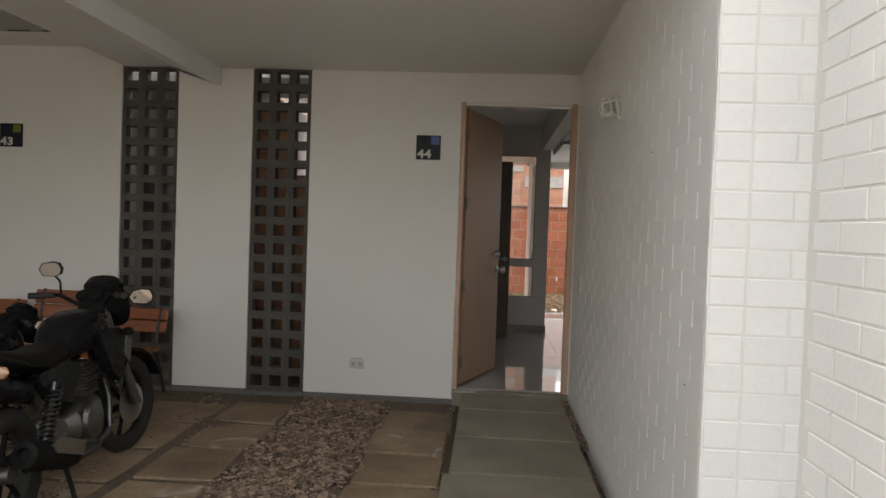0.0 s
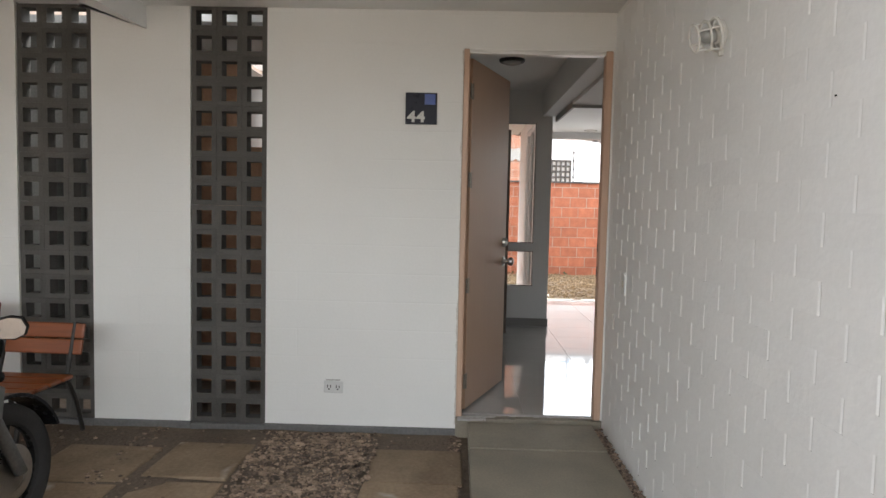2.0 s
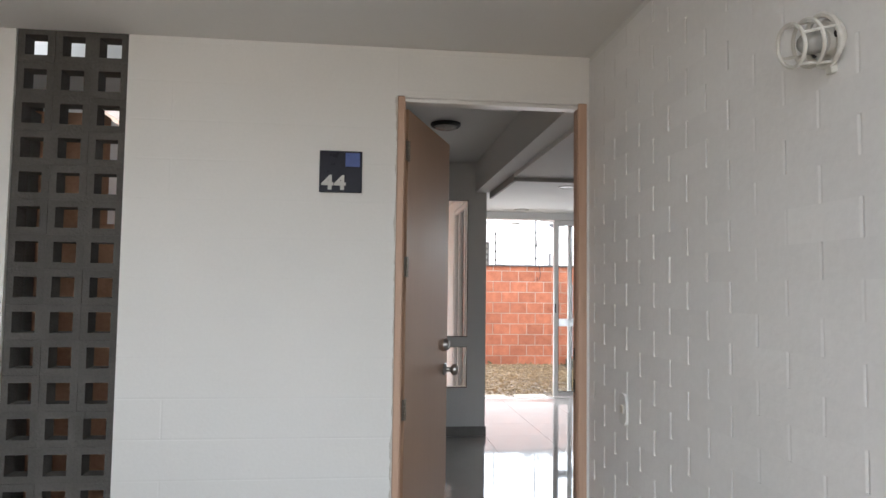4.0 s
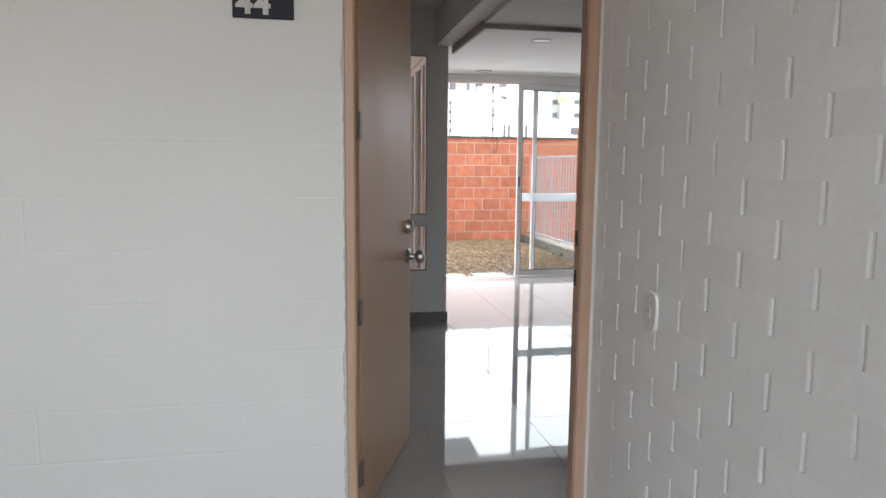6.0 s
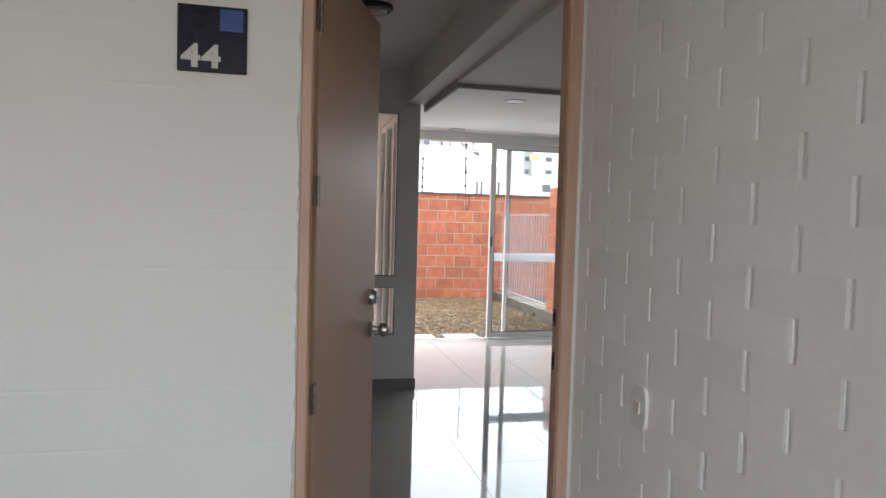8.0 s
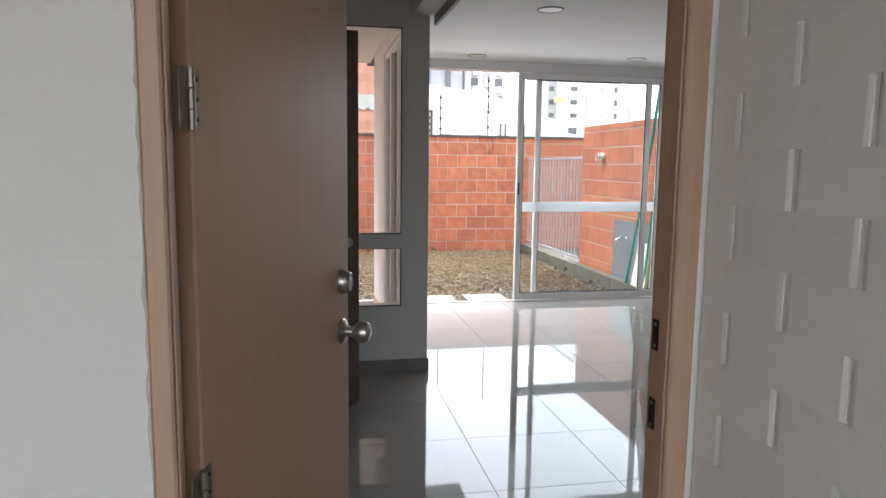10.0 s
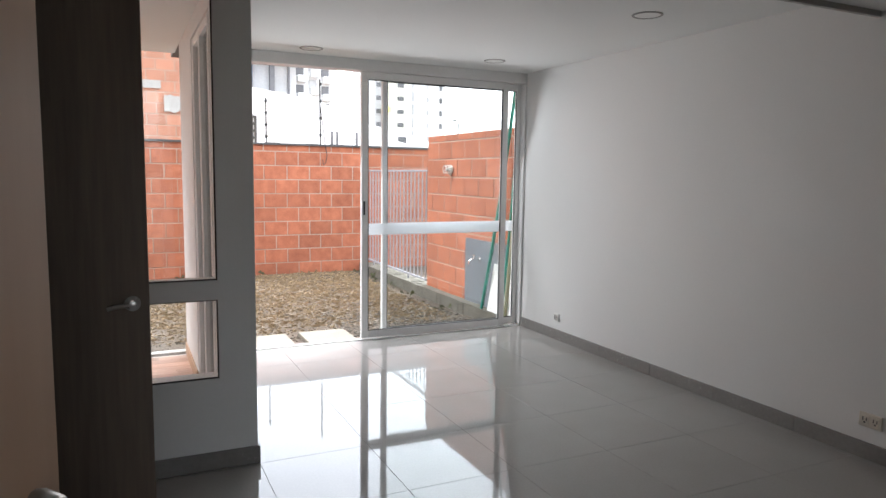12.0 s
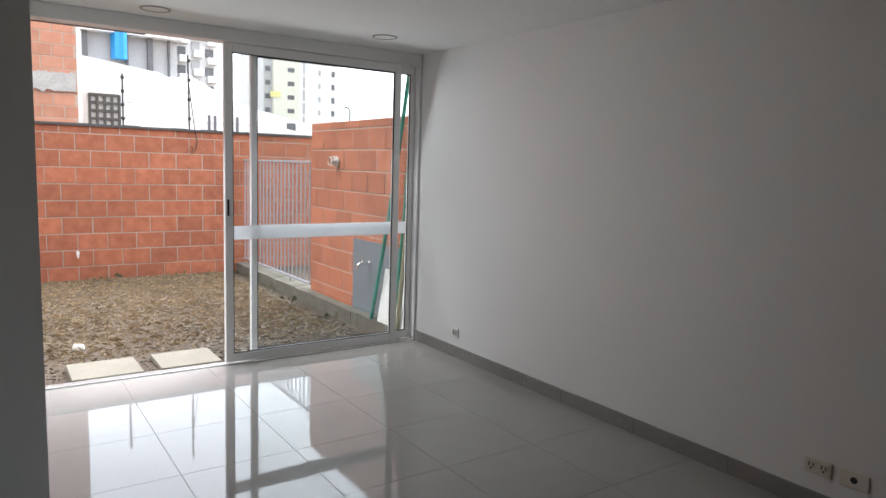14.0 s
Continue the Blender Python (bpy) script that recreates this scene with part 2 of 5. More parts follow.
clay = material("orange_clay_block", (0.265, 0.08, 0.037), (0.455, 0.162, 0.083), 0.85, big=9, fine=70, mix=0.35, bump=0.4, vary=0.14)
mortar = material("cement_mortar", (0.29, 0.22, 0.17), (0.46, 0.37, 0.30), 0.95, big=4, fine=60, bump=0.5)
old_mortar = material("cement_render", (0.30, 0.29, 0.27), (0.45, 0.43, 0.40), 0.95, big=5, fine=40, bump=0.5)
dark_cement = material("dark_cement", (0.05, 0.048, 0.045), (0.10, 0.095, 0.09), 0.9, big=3, fine=40, bump=0.5)
alu = material("white_aluminium", (0.76, 0.755, 0.745), (0.82, 0.815, 0.805), 0.35, big=2, fine=60, bump=0.0)
rubber = material("black_rubber", (0.012, 0.012, 0.012), (0.022, 0.022, 0.022), 0.75, big=6, fine=80, bump=0.2)
door_wood = wood("oak_door_veneer", (0.40, 0.252, 0.158), (0.455, 0.298, 0.195), 0.42, scale=9.0)
frame_wood = wood("oak_frame", (0.44, 0.285, 0.195), (0.58, 0.405, 0.295), 0.45)
dark_wood = wood("dark_door_veneer", (0.095, 0.07, 0.052), (0.18, 0.135, 0.10), 0.5)
bench_wood = wood("varnished_bench_wood", (0.17, 0.043, 0.010), (0.28, 0.078, 0.021), 0.35, along="X")
steel = material("brushed_steel", (0.42, 0.41, 0.39), (0.55, 0.54, 0.52), 0.3, metal=1.0, big=8, fine=120, bump=0.02)
chrome = material("chrome", (0.7, 0.7, 0.7), (0.8, 0.8, 0.8), 0.1, metal=1.0, bump=0.0, rough_vary=0.03)
iron = material("dark_iron", (0.03, 0.03, 0.03), (0.06, 0.055, 0.05), 0.5, metal=0.6, bump=0.2)
fence_paint = material("grey_fence_paint", (0.24, 0.24, 0.26), (0.31, 0.31, 0.335), 0.5, big=5, fine=70, bump=0.1)
plastic_white = material("white_plastic", (0.72, 0.72, 0.69), (0.78, 0.78, 0.75), 0.35, bump=0.0)
plastic_cream = material("cream_plastic", (0.62, 0.58, 0.5), (0.7, 0.66, 0.58), 0.35, bump=0.0)
black_slot = material("dark_slot", (0.015, 0.015, 0.015), (0.02, 0.02, 0.02), 0.6, bump=0.0)
glass = glass_material()
# the vent plate's own grey; on the ceiling edge it paints in shade
shade_vent_grey = material("grey_edge_shade_and_vent", (0.36, 0.35, 0.33), (0.42, 0.41, 0.39), 0.7, bump=0.05)

# ---- the house ----
WALL_X = 0.865      # face of the carport's brick wall
ROOM_X = 3.675      # right wall of the living room
WIN_Y = 5.18        # inner face of the garden window
COL_Y = 3.125       # face of the wall with the side window

# front wall with a doorway and two openings for block screens
bm = bmesh.new()
for x0, x1 in ((-6.0, -2.618), (-2.17, -1.588), (-1.138, 0.0)):
    box(bm, x0, 0, -0.078, x1, 0.12, 2.375)
box(bm, -6.0, 0, 2.375, 0.0, 0.12, 2.75)
box(bm, 0.0, 0, 2.15, 0.857, 0.12, 2.75)
box(bm, 0.857, 0, -0.3, 3.8, 0.12, 2.75)
solid("wall_front", bm, white_paint, "white painted front wall with faint brick courses", "wall")
bm = bmesh.new()
for x0, x1 in ((-6.0, -2.618), (-2.17, -1.588), (-1.138, -0.0)):
    rbox(bm, x0, -0.012, -0.3, x1, 0.12, -0.079, 0.006)
for x0, x1 in ((-2.618, -2.17), (-1.588, -1.138)):
    rbox(bm, x0 + 0.002, -0.02, -0.3, x1 - 0.002, 0.12, -0.085, 0.006)
solid("plinth", bm, concrete, "grey concrete footing below the white wall", "plinth")

# painted brick wall beside the carport: a core that the bricks stand on
bm = bmesh.new()
box(bm, WALL_X + 0.004, -3.062, -0.3, 1.145, -0.002, 2.75)
wall_core = solid("wall_east", bm, white_paint, "white painted brick wall beside the entrance path", "wall")
bm = bmesh.new()
box(bm, 1.146, -7.5, -0.3, 1.35, -3.06, 3.4)
wall_outer = solid("wall_outer", bm, white_paint, "white painted brick wall in open daylight", "wall")

# living room and hall shell
bm = bmesh.new()
box(bm, ROOM_X, 0.121, -0.2, 3.80, 5.30, 2.75)
solid("wall_room", bm, room_paint, "plain white plastered living room wall", "wall")
bm = bmesh.new()
box(bm, -0.48, 0.121, -0.2, -0.36, 3.124, 2.75)
solid("wall_hall", bm, room_paint, "plain white hall wall", "wall")
bm = bmesh.new()
wx0, wx1, lz0, lz1, uz0, uz1 = -0.05, 0.78, 0.424, 0.789, 0.876, 2.112
box(bm, -1.6, COL_Y, -0.2, wx0, 3.245, 2.75)
box(bm, wx1, COL_Y, -0.2, 0.945, 3.245, 2.75)
for z0, z1 in ((-0.2, lz0), (lz1, uz0), (uz1, 2.75)):
    box(bm, wx0, COL_Y, z0, wx1, 3.245, z1)
solid("wall_window", bm, room_paint, "white wall end with a tall window beside the hall", "wall")
bm = bmesh.new()
box(bm, 0.815, 4.47, -0.2, 0.945, 5.33, 2.75)
box(bm, 0.815, 3.246, 2.16, 0.945, 4.47, 2.75)
box(bm, 0.815, 3.246, -0.2, 0.945, 4.47, 0.0)
solid("wall_side", bm, room_paint, "white wall end beside the covered patio", "wall")
bm = bmesh.new()
box(bm, -1.6, 3.246, -0.2, -1.48, 5.33, 2.75)
solid("wall_patio", bm, room_paint, "white wall closing the covered patio", "wall")

# unseen dark lining on the front wall's inner side, added to soak up bounce
bm = bmesh.new()
box(bm, 0.96, 0.1215, -0.01, ROOM_X - 0.002, 0.16, 2.156)
solid("dark_back_lining", bm, concrete, "unseen grey lining added to darken the room", "wall")

# ceilings
bm = bmesh.new()
box(bm, -2.59, -3.2, 2.362, 1.3, -0.001, 2.75)
# left bays lengthened to y -7 out of view, added to darken that side
box(bm, -6, -7.0, 2.505, -2.59, -0.001, 2.75)
box(bm, -2.59, -7.0, 2.362, -1.9, -3.2, 2.75)
box(bm, -0.48, 0.121, 2.45, 0.84, 3.124, 2.75)
solid("ceiling", bm, ceiling_paint, "off-white plastered ceiling of the carport and hall, lengthened unseen at the left", "ceiling")
bm = bmesh.new()
box(bm, 0.97, 0.121, 2.157, ROOM_X - 0.001, 2.08, 2.75)
box(bm, 0.84, 0.121, 2.185, 0.97, 3.124, 2.75)
box(bm, 0.99, 2.10, 2.257, ROOM_X - 0.001, 5.30, 2.75)
box(bm, 0.946, 3.124, 2.257, 0.99, 5.30, 2.75)
solid("ceiling_room", bm, ceiling_paint, "white drywall ceiling with a stepped edge", "ceiling")
# grey colour stands for shade on the face turned from the window
bm = bmesh.new()
box(bm, 0.971, 2.08, 2.13, ROOM_X - 0.002, 2.0995, 2.256)
box(bm, 0.971, 2.0995, 2.13, 0.9895, 3.124, 2.256)
solid("trim", bm, shade_vent_grey, "edge profile of the stepped ceiling, greyed as its shaded face", "trim")
bm = bmesh.new()
box(bm, -1.48, 3.246, 2.27, 0.814, 5.75, 2.75)
solid("ceiling_patio", bm, ceiling_paint, "white soffit over the covered patio", "ceiling")
bm = bmesh.new()
rbox(bm, 0.816, 5.331, 2.30, 1.86, 6.17, 2.45, 0.006)
solid("roof_canopy", bm, concrete, "grey concrete canopy over the garden door", "roof")
bm = bmesh.new()
box(bm, -1.7, -0.1, 2.76, 3.85, 5.8, 2.95)
box(bm, -6.1, -3.3, 2.76, 1.4, 0.12, 2.95)
# unseen forward slab, added to block sky light over the left bays
box(bm, -6.1, -7.1, 2.76, -1.85, -3.3, 2.95)
solid("roof", bm, concrete, "flat concrete roof slab, lengthened unseen at the left", "roof")
bm = bmesh.new()
prism(bm, [(-2.589, 2.5045), (-2.589, 2.361), (-2.25, 2.361), (-1.842, 2.361), (-1.842, 2.227)], -6.9, -0.002, "y")
solid("beam", bm, ceiling_paint, "white ceiling beam between two carports", "beam")

# unseen wall, added to stop daylight coming in from the open left side
bm = bmesh.new()
box(bm, -6.2, -7.5, -0.3, -6.0, 0.12, 2.75)
solid("light_stop_west", bm, white_paint, "unseen white wall added to stop light from the left of the carports", "wall")

# floors
bm = bmesh.new()
box(bm, -0.36, 0.10, -0.3, ROOM_X, 3.12, -0.002)
box(bm, 0.947, 3.12, -0.3, ROOM_X, 5.182, -0.002)
box(bm, 0.947, 5.182, -0.3, ROOM_X, 5.27, -0.012)
box(bm, -0.36, 3.12, -0.3, 0.947, 3.2455, -0.012)
box(bm, 0.8155, 3.2455, -0.3, 0.947, 5.27, -0.012)
solid("floor", bm, grout, "grouted bed of the polished tile floor", "floor")
bm = bmesh.new()
box(bm, -1.48, 3.246, -0.3, 0.815, 5.33, -0.012)
solid("floor_patio", bm, grout, "bed of the covered patio floor", "floor")

# ground
bm = bmesh.new()
bmesh.ops.create_grid(bm, x_segments=2, y_segments=2, size=600)
bmesh.ops.translate(bm, verts=list(bm.verts), vec=(0, 0, -0.17))
solid("ground", bm, dirt, "bare brown earth around the houses", "ground")

# ---- doors and windows ----
hinge_steel = material("tarnished_steel", (0.20, 0.175, 0.14), (0.32, 0.29, 0.24), 0.4, metal=0.8, big=20, fine=90, bump=0.05)

def front_door():
    door = thing("door_1", "oak veneer front door standing open in its wooden frame", "door", (0.0, 0.0, 0.0), kind="structure")
    for x0, x1, y1, a, b in ((0.002, 0.034, 0.064, 0.0345, 0.038), (0.815, 0.856, 0.066, 0.811, 0.8145)):
        bm = bmesh.new()
        rbox(bm, x0, -0.006, -0.005, x1, y1, 2.148, 0.004)
        if x0 > 0.5:        # lining of the reveal behind the jamb
            rbox(bm, 0.843, 0.0665, -0.005, 0.8565, 0.1195, 2.148, 0.003)
        part("jamb", bm, frame_wood, door)
        bm = bmesh.new()
        rbox(bm, a, 0.002, -0.004, b, 0.014, 2.126, 0.0015)
        part("door_stop", bm, frame_wood, door)
    bm = bmesh.new()
    rbox(bm, 0.0335, -0.010, 2.138, 0.8145, 0.06, 2.149, 0.002)
    rbox(bm, 0.0335, -0.002, 2.122, 0.8145, 0.06, 2.1375, 0.002)
    part("head", bm, plastic_white, door, "white painted head of the frame")
    leaf = new("leaf")
    leaf.empty_display_size = 0.1
    leaf.parent = door
    leaf.matrix_basis = pose(0.055, 0.088, 0, 0, 0, 69.3)
    bm = bmesh.new()
    rbox(bm, 0, 0, 0.012, 0.774, 0.04, 2.115, 0.003)
    part("panel", bm, door_wood, leaf, "oak veneer door panel")
    for z in (1.92, 1.40, 0.77, 0.19):
        bm = bmesh.new()
        rbox(bm, 0.0, -0.003, z - 0.045, 0.024, 0.0, z + 0.045, 0.001)
        rbox(bm, -0.036, -0.003, z - 0.045, -0.014, 0.0, z + 0.045, 0.001)
        for k in range(3):
            rod(bm, (-0.007, -0.006, z - 0.046 + k * 0.031), (-0.007, -0.006, z - 0.017 + k * 0.031), 0.0065, n=10)
        hinge = part("hinge", bm, hinge_steel, leaf, "tarnished steel hinge")
        bm = bmesh.new()
        for q in (-0.03, 0.0, 0.03):
            rod(bm, (0.014, -0.003, z + q), (0.014, -0.0045, z + q), 0.0035, n=8)
        part("screws", bm, iron, hinge)
    bm = bmesh.new()
    lathe(bm, (0.716, 0, 0.868), (0, -1, 0), [(0, 0.033), (0.004, 0.034), (0.010, 0.028), (0.013, 0.015), (0.032, 0.013), (0.038, 0.02), (0.047, 0.028), (0.06, 0.030), (0.072, 0.025), (0.078, 0.012), (0.079, 0.0)], 24)
    part("knob", bm, steel, leaf, "round brushed steel door knob", True)
    bm = bmesh.new()
    lathe(bm, (0.716, 0, 1.0), (0, -1, 0), [(0, 0.032), (0.006, 0.032), (0.024, 0.025), (0.026, 0.022), (0.024, 0.02), (0.024, 0.0)], 24)
    rbox(bm, 0.714, -0.0255, 0.991, 0.718, -0.0235, 1.009, 0.0005)
    part("deadbolt", bm, steel, leaf, "brushed steel deadbolt cylinder", True)
    for z0, z1 in ((0.85, 0.906), (0.992, 1.046)):
        bm = bmesh.new()
        rbox(bm, 0.8125, 0.036, z0, 0.8145, 0.056, z1, 0.0008)
        plate = part("strike_plate", bm, iron, door, "dark steel strike plate")
        for z in (z0 + 0.008, z1 - 0.008):
            bm = bmesh.new()
            rod(bm, (0.8118, 0.046, z), (0.8125, 0.046, z), 0.0035, n=10)
            part("screw", bm, steel, plate)


front_door()
# rough threshold of cement in front of the tiles
bm = bmesh.new()
for i in range(24):
    x = 0.0 + i * 0.036
    d = 0.012 * noise.noise((x * 14, 3.1, 0)) + (0.02 if x < 0.25 else 0.0)
    box(bm, x, -0.016 - d, -0.12, x + 0.0362, 0.055, -0.008 + 0.005 * noise.noise((x * 20, 0, 1)))
solid("threshold", bm, path_concrete, "broken cement threshold at the doorway", "threshold")
# ragged lip of pale grout smeared along its edge
bm = bmesh.new()
front = [(0.83 - i * 0.02, 0.036 - 0.005 * noise.noise((i * 0.9, 5.5, 0)) - (0.035 + 0.025 * noise.noise((i * 1.6, 1.5, 0)) if i > 29 else 0.0)) for i in range(42)]
back = [(0.01 + i * 0.02, 0.0545) for i in range(42)]
prism(bm, front + back, -0.02, -0.0015, "z")
solid("threshold_lip", bm, old_mortar, "pale ragged grout along the threshold", "threshold")
bm = bmesh.new()
edge = [(0.012 + 0.012 * i, -0.034 - 0.014 * abs(noise.noise((i * 0.9, 5.0, 0))) - 0.012 * (1 - i / 14)) for i in range(15)]
prism(bm, [(0.012, -0.008)] + edge + [(0.18, -0.014)], -0.016, -0.0045, "z")
solid("trim_patch", bm, old_mortar, "broken pale plaster lump at the foot of the frame", "plaster trim")

# ragged plaster along the door frame
rnd = random.Random(17)
bm = bmesh.new()
z, w, last = -0.05, 0.010, None
while z < 2.145:
    w = min(0.011, max(0.003, w + rnd.uniform(-0.004, 0.004)))
    y = -0.002 - rnd.random() * 0.003
    row = [bm.verts.new(p) for p in ((0.002 - w, 0.002, z), (0.004 - w, y, z), (0.002, y, z))]
    if last:
        bm.faces.new((last[0], last[1], row[1], row[0]))
        bm.faces.new((last[1], last[2], row[2], row[1]))
    last = row
    z += rnd.uniform(0.008, 0.035)
solid("trim_plaster", bm, material("broken_plaster", (0.46, 0.43, 0.38), (0.66, 0.63, 0.58), 0.9, big=12, fine=70, bump=0.4), "rough broken plaster edge along the door frame", "plaster trim")


def inner_door():
    door = thing("inner_door", "dark wood veneer door standing open in the hall", "door", (-0.346, 2.61, 0))
    bm = bmesh.new()
    rbox(bm, 0.003, 0, 0.012, 0.828, 0.04, 1.985, 0.003)
    part("panel", bm, dark_wood, door)
    for z in (0.25, 1.05, 1.8):
        bm = bmesh.new()
        rod(bm, (0.0, -0.006, z - 0.045), (0.0, -0.006, z + 0.045), 0.006)
        part("hinge", bm, iron, door)
    bm = bmesh.new()
    lathe(bm, (0.772, 0, 0.888), (0, -1, 0), [(0, 0.027), (0.006, 0.027), (0.012, 0.02), (0.014, 0.011), (0.04, 0.01), (0.046, 0.016), (0.052, 0.016), (0.055, 0.0)], 20)
    tube(bm, [(0.772, -0.046, 0.888), (0.745, -0.048, 0.89), (0.715, -0.047, 0.886), (0.69, -0.044, 0.88)], [0.011, 0.009, 0.008, 0.007])
    part("lever_handle", bm, steel, door, "brushed steel lever handle", True)


inner_door()


def frame_bar(win, name, x0, y0, z0, x1, y1, z1, mat=None):
    bm = bmesh.new()
    rbox(bm, x0, y0, z0, x1, y1, z1, 0.004)
    return part(name, bm, mat or alu, win)


def glazing(win, x0, y0, z0, x1, y1, z1):
    bm = bmesh.new()
    box(bm, x0, y0, z0, x1, y1, z1)
    p = part("pane", bm, glass, win, "clear window glass")
    p.visible_shadow = False
    return p


film_mat = bpy.data.materials.new("frosted_film")
film_mat.use_nodes = True
fn, fl = film_mat.node_tree.nodes, film_mat.node_tree.links
fn.remove(fn["Principled BSDF"])
f_dif, f_tra, f_mix = fn.new("ShaderNodeBsdfDiffuse"), fn.new("ShaderNodeBsdfTranslucent"), fn.new("ShaderNodeMixShader")
f_dif.inputs[0].default_value = f_tra.inputs[0].default_value = (0.88, 0.9, 0.91, 1)
f_mix.inputs[0].default_value = 0.65
fl.new(f_dif.outputs[0], f_mix.inputs[1])
fl.new(f_tra.outputs[0], f_mix.inputs[2])
fl.new(f_mix.outputs[0], fn["Material Output"].inputs[0])


def garden_window():
    win = thing("window_1", "white aluminium sliding garden door, half open", "window", (0, 0, 0), kind="structure")
    frame_bar(win, "frame_head", 0.947, WIN_Y, 2.168, ROOM_X - 0.002, 5.295, 2.256)
    frame_bar(win, "frame_jamb", 3.652, WIN_Y, 0.014, ROOM_X - 0.002, 5.295, 2.166)
    frame_bar(win, "frame_jamb", 0.947, WIN_Y, 0.014, 0.99, 5.295, 2.166)
    frame_bar(win, "track", 0.947, 5.185, -0.008, ROOM_X - 0.002, 5.1985, 0.010)
    frame_bar(win, "track_channel", 0.947, 5.199, -0.011, ROOM_X - 0.002, 5.285, 0.001, skirt_mat)
    for x0, x1, y0, y1, s in ((2.149, 3.495, 5.19, 5.228, 0.054), (2.343, 3.651, 5.238, 5.275, 0.042)):
        leaf = new("sliding_leaf" if s > 0.05 else "fixed_leaf")
        leaf.parent = win
        leaf.empty_display_size = 0.1
        frame_bar(leaf, "stile", x0, y0, 0.015, x0 + s, y1, 2.164)
        frame_bar(leaf, "stile", x1 - s, y0, 0.015, x1, y1, 2.164)
        frame_bar(leaf, "rail", x0 + s, y0, 0.015, x1 - s, y1, 0.075)
        frame_bar(leaf, "rail", x0 + s, y0, 2.105, x1 - s, y1, 2.164)
        ym = (y0 + y1) / 2
        glazing(leaf, x0 + s, ym - 0.003, 0.075, x1 - s, ym + 0.003, 2.105)
        for n_, b in (("gasket", (x0 + s, y0 + 0.004, 0.075, x0 + s + 0.006, ym - 0.004, 2.105)), ("gasket", (x1 - s - 0.006, y0 + 0.004, 0.075, x1 - s, ym - 0.004, 2.105)),
                      ("gasket", (x0 + s + 0.006, y0 + 0.004, 0.075, x1 - s - 0.006, ym - 0.004, 0.081)), ("gasket", (x0 + s + 0.006, y0 + 0.004, 2.099, x1 - s - 0.006, ym - 0.004, 2.105))):
            bm = bmesh.new()
            box(bm, *b)
            part(n_, bm, rubber, leaf, "black rubber gasket")
        bm = bmesh.new()
        box(bm, x0 + s + 0.007, ym - 0.0045, 0.866, x1 - s - 0.007, ym - 0.0035, 0.959)
        part("film_band", bm, film_mat, leaf, "white frosted safety strip")
    bm = bmesh.new()
    for z in (1.05, 1.12):
        rod(bm, (2.17, 5.184, z), (2.17, 5.192, z), 0.006)
    rbox(bm, 2.163, 5.186, 1.03, 2.177, 5.191, 1.14, 0.001)
    part("latch", bm, iron, win, "small dark latch")


garden_window()


def side_window():
    win = thing("window_2", "tall fixed window with a low pane below a rail", "window", (0, 0, 0), kind="structure")
    for z0, z1 in ((lz0, lz1), (uz0, uz1)):
        glazing(win, wx0 + 0.004, 3.143, z0 + 0.004, wx1 - 0.004, 3.149, z1 - 0.004)
        bm = bmesh.new()
        box(bm, wx0, 3.135, z0, wx0 + 0.006, 3.143, z1)
        box(bm, wx1 - 0.006, 3.135, z0, wx1, 3.143, z1)
        box(bm, wx0 + 0.006, 3.135, z0, wx1 - 0.006, 3.143, z0 + 0.006)
        box(bm, wx0 + 0.006, 3.135, z1 - 0.006, wx1 - 0.006, 3.143, z1)
        part("gasket", bm, rubber, win, "black rubber gasket")
    win3 = thing("window_3", "white aluminium window beside the covered patio", "window", (0, 0, 0), kind="structure")
    for y0, y1 in ((3.248, 3.295), (3.64, 3.69), (4.07, 4.12), (4.42, 4.468)):
        frame_bar(win3, "stile", 0.82, y0, 0.002, 0.875, y1, 2.158)
    for z0, z1 in ((0.002, 0.05), (2.11, 2.158)):
        for y0, y1 in ((3.296, 3.639), (3.691, 4.069), (4.121, 4.419)):
            frame_bar(win3, "rail", 0.823, y0, z0, 0.872, y1, z1)
    for y0, y1 in ((3.296, 3.639), (3.691, 4.069), (4.121, 4.419)):
        glazing(win3, 0.845, y0, 0.052, 0.851, y1, 2.108)


side_window()

# ---- fixtures ----
def plaque(x, z, number, chip, label):
    p = thing("house_number_plaque", label, "sign", (x, -0.001, z), group="house number plaques")
    bm = bmesh.new()
    rbox(bm, 0, -0.012, 0, 0.182, 0, 0.18, 0.002)
    part("plate", bm, plate_mat, p)
    bm = bmesh.new()
    rbox(bm, 0.11, -0.0145, 0.112, 0.172, -0.0115, 0.172, 0.0008)
    part("emblem", bm, chip, p, "small coloured square")
    cu = bpy.data.curves.new("digits", "FONT")
    cu.body, cu.size, cu.extrude, cu.offset, cu.space_character = number, 0.083, 0.0015, 0.0032, 1.12
    cu.materials.append(digit_mat)
    t = new("digits", cu)
    t.parent = p
    t.matrix_basis = pose(0.012, -0.0135, 0.014, 90, 0, 0) @ Matrix.Diagonal((1.14, 1, 1, 1))
    t["label"] = "pale house number " + number


plate_mat = material("black_acrylic", (0.012, 0.012, 0.02), (0.02, 0.02, 0.03), 0.3, bump=0.0, spec=0.15)
digit_mat = material("pale_grey_digits", (0.55, 0.55, 0.52), (0.62, 0.62, 0.58), 0.5, bump=0.0)
blue_chip = material("blue_chip", (0.02, 0.05, 0.22), (0.03, 0.07, 0.3), 0.3, bump=0.0)
green_chip = material("olive_chip", (0.13, 0.16, 0.02), (0.17, 0.2, 0.03), 0.3, bump=0.0)
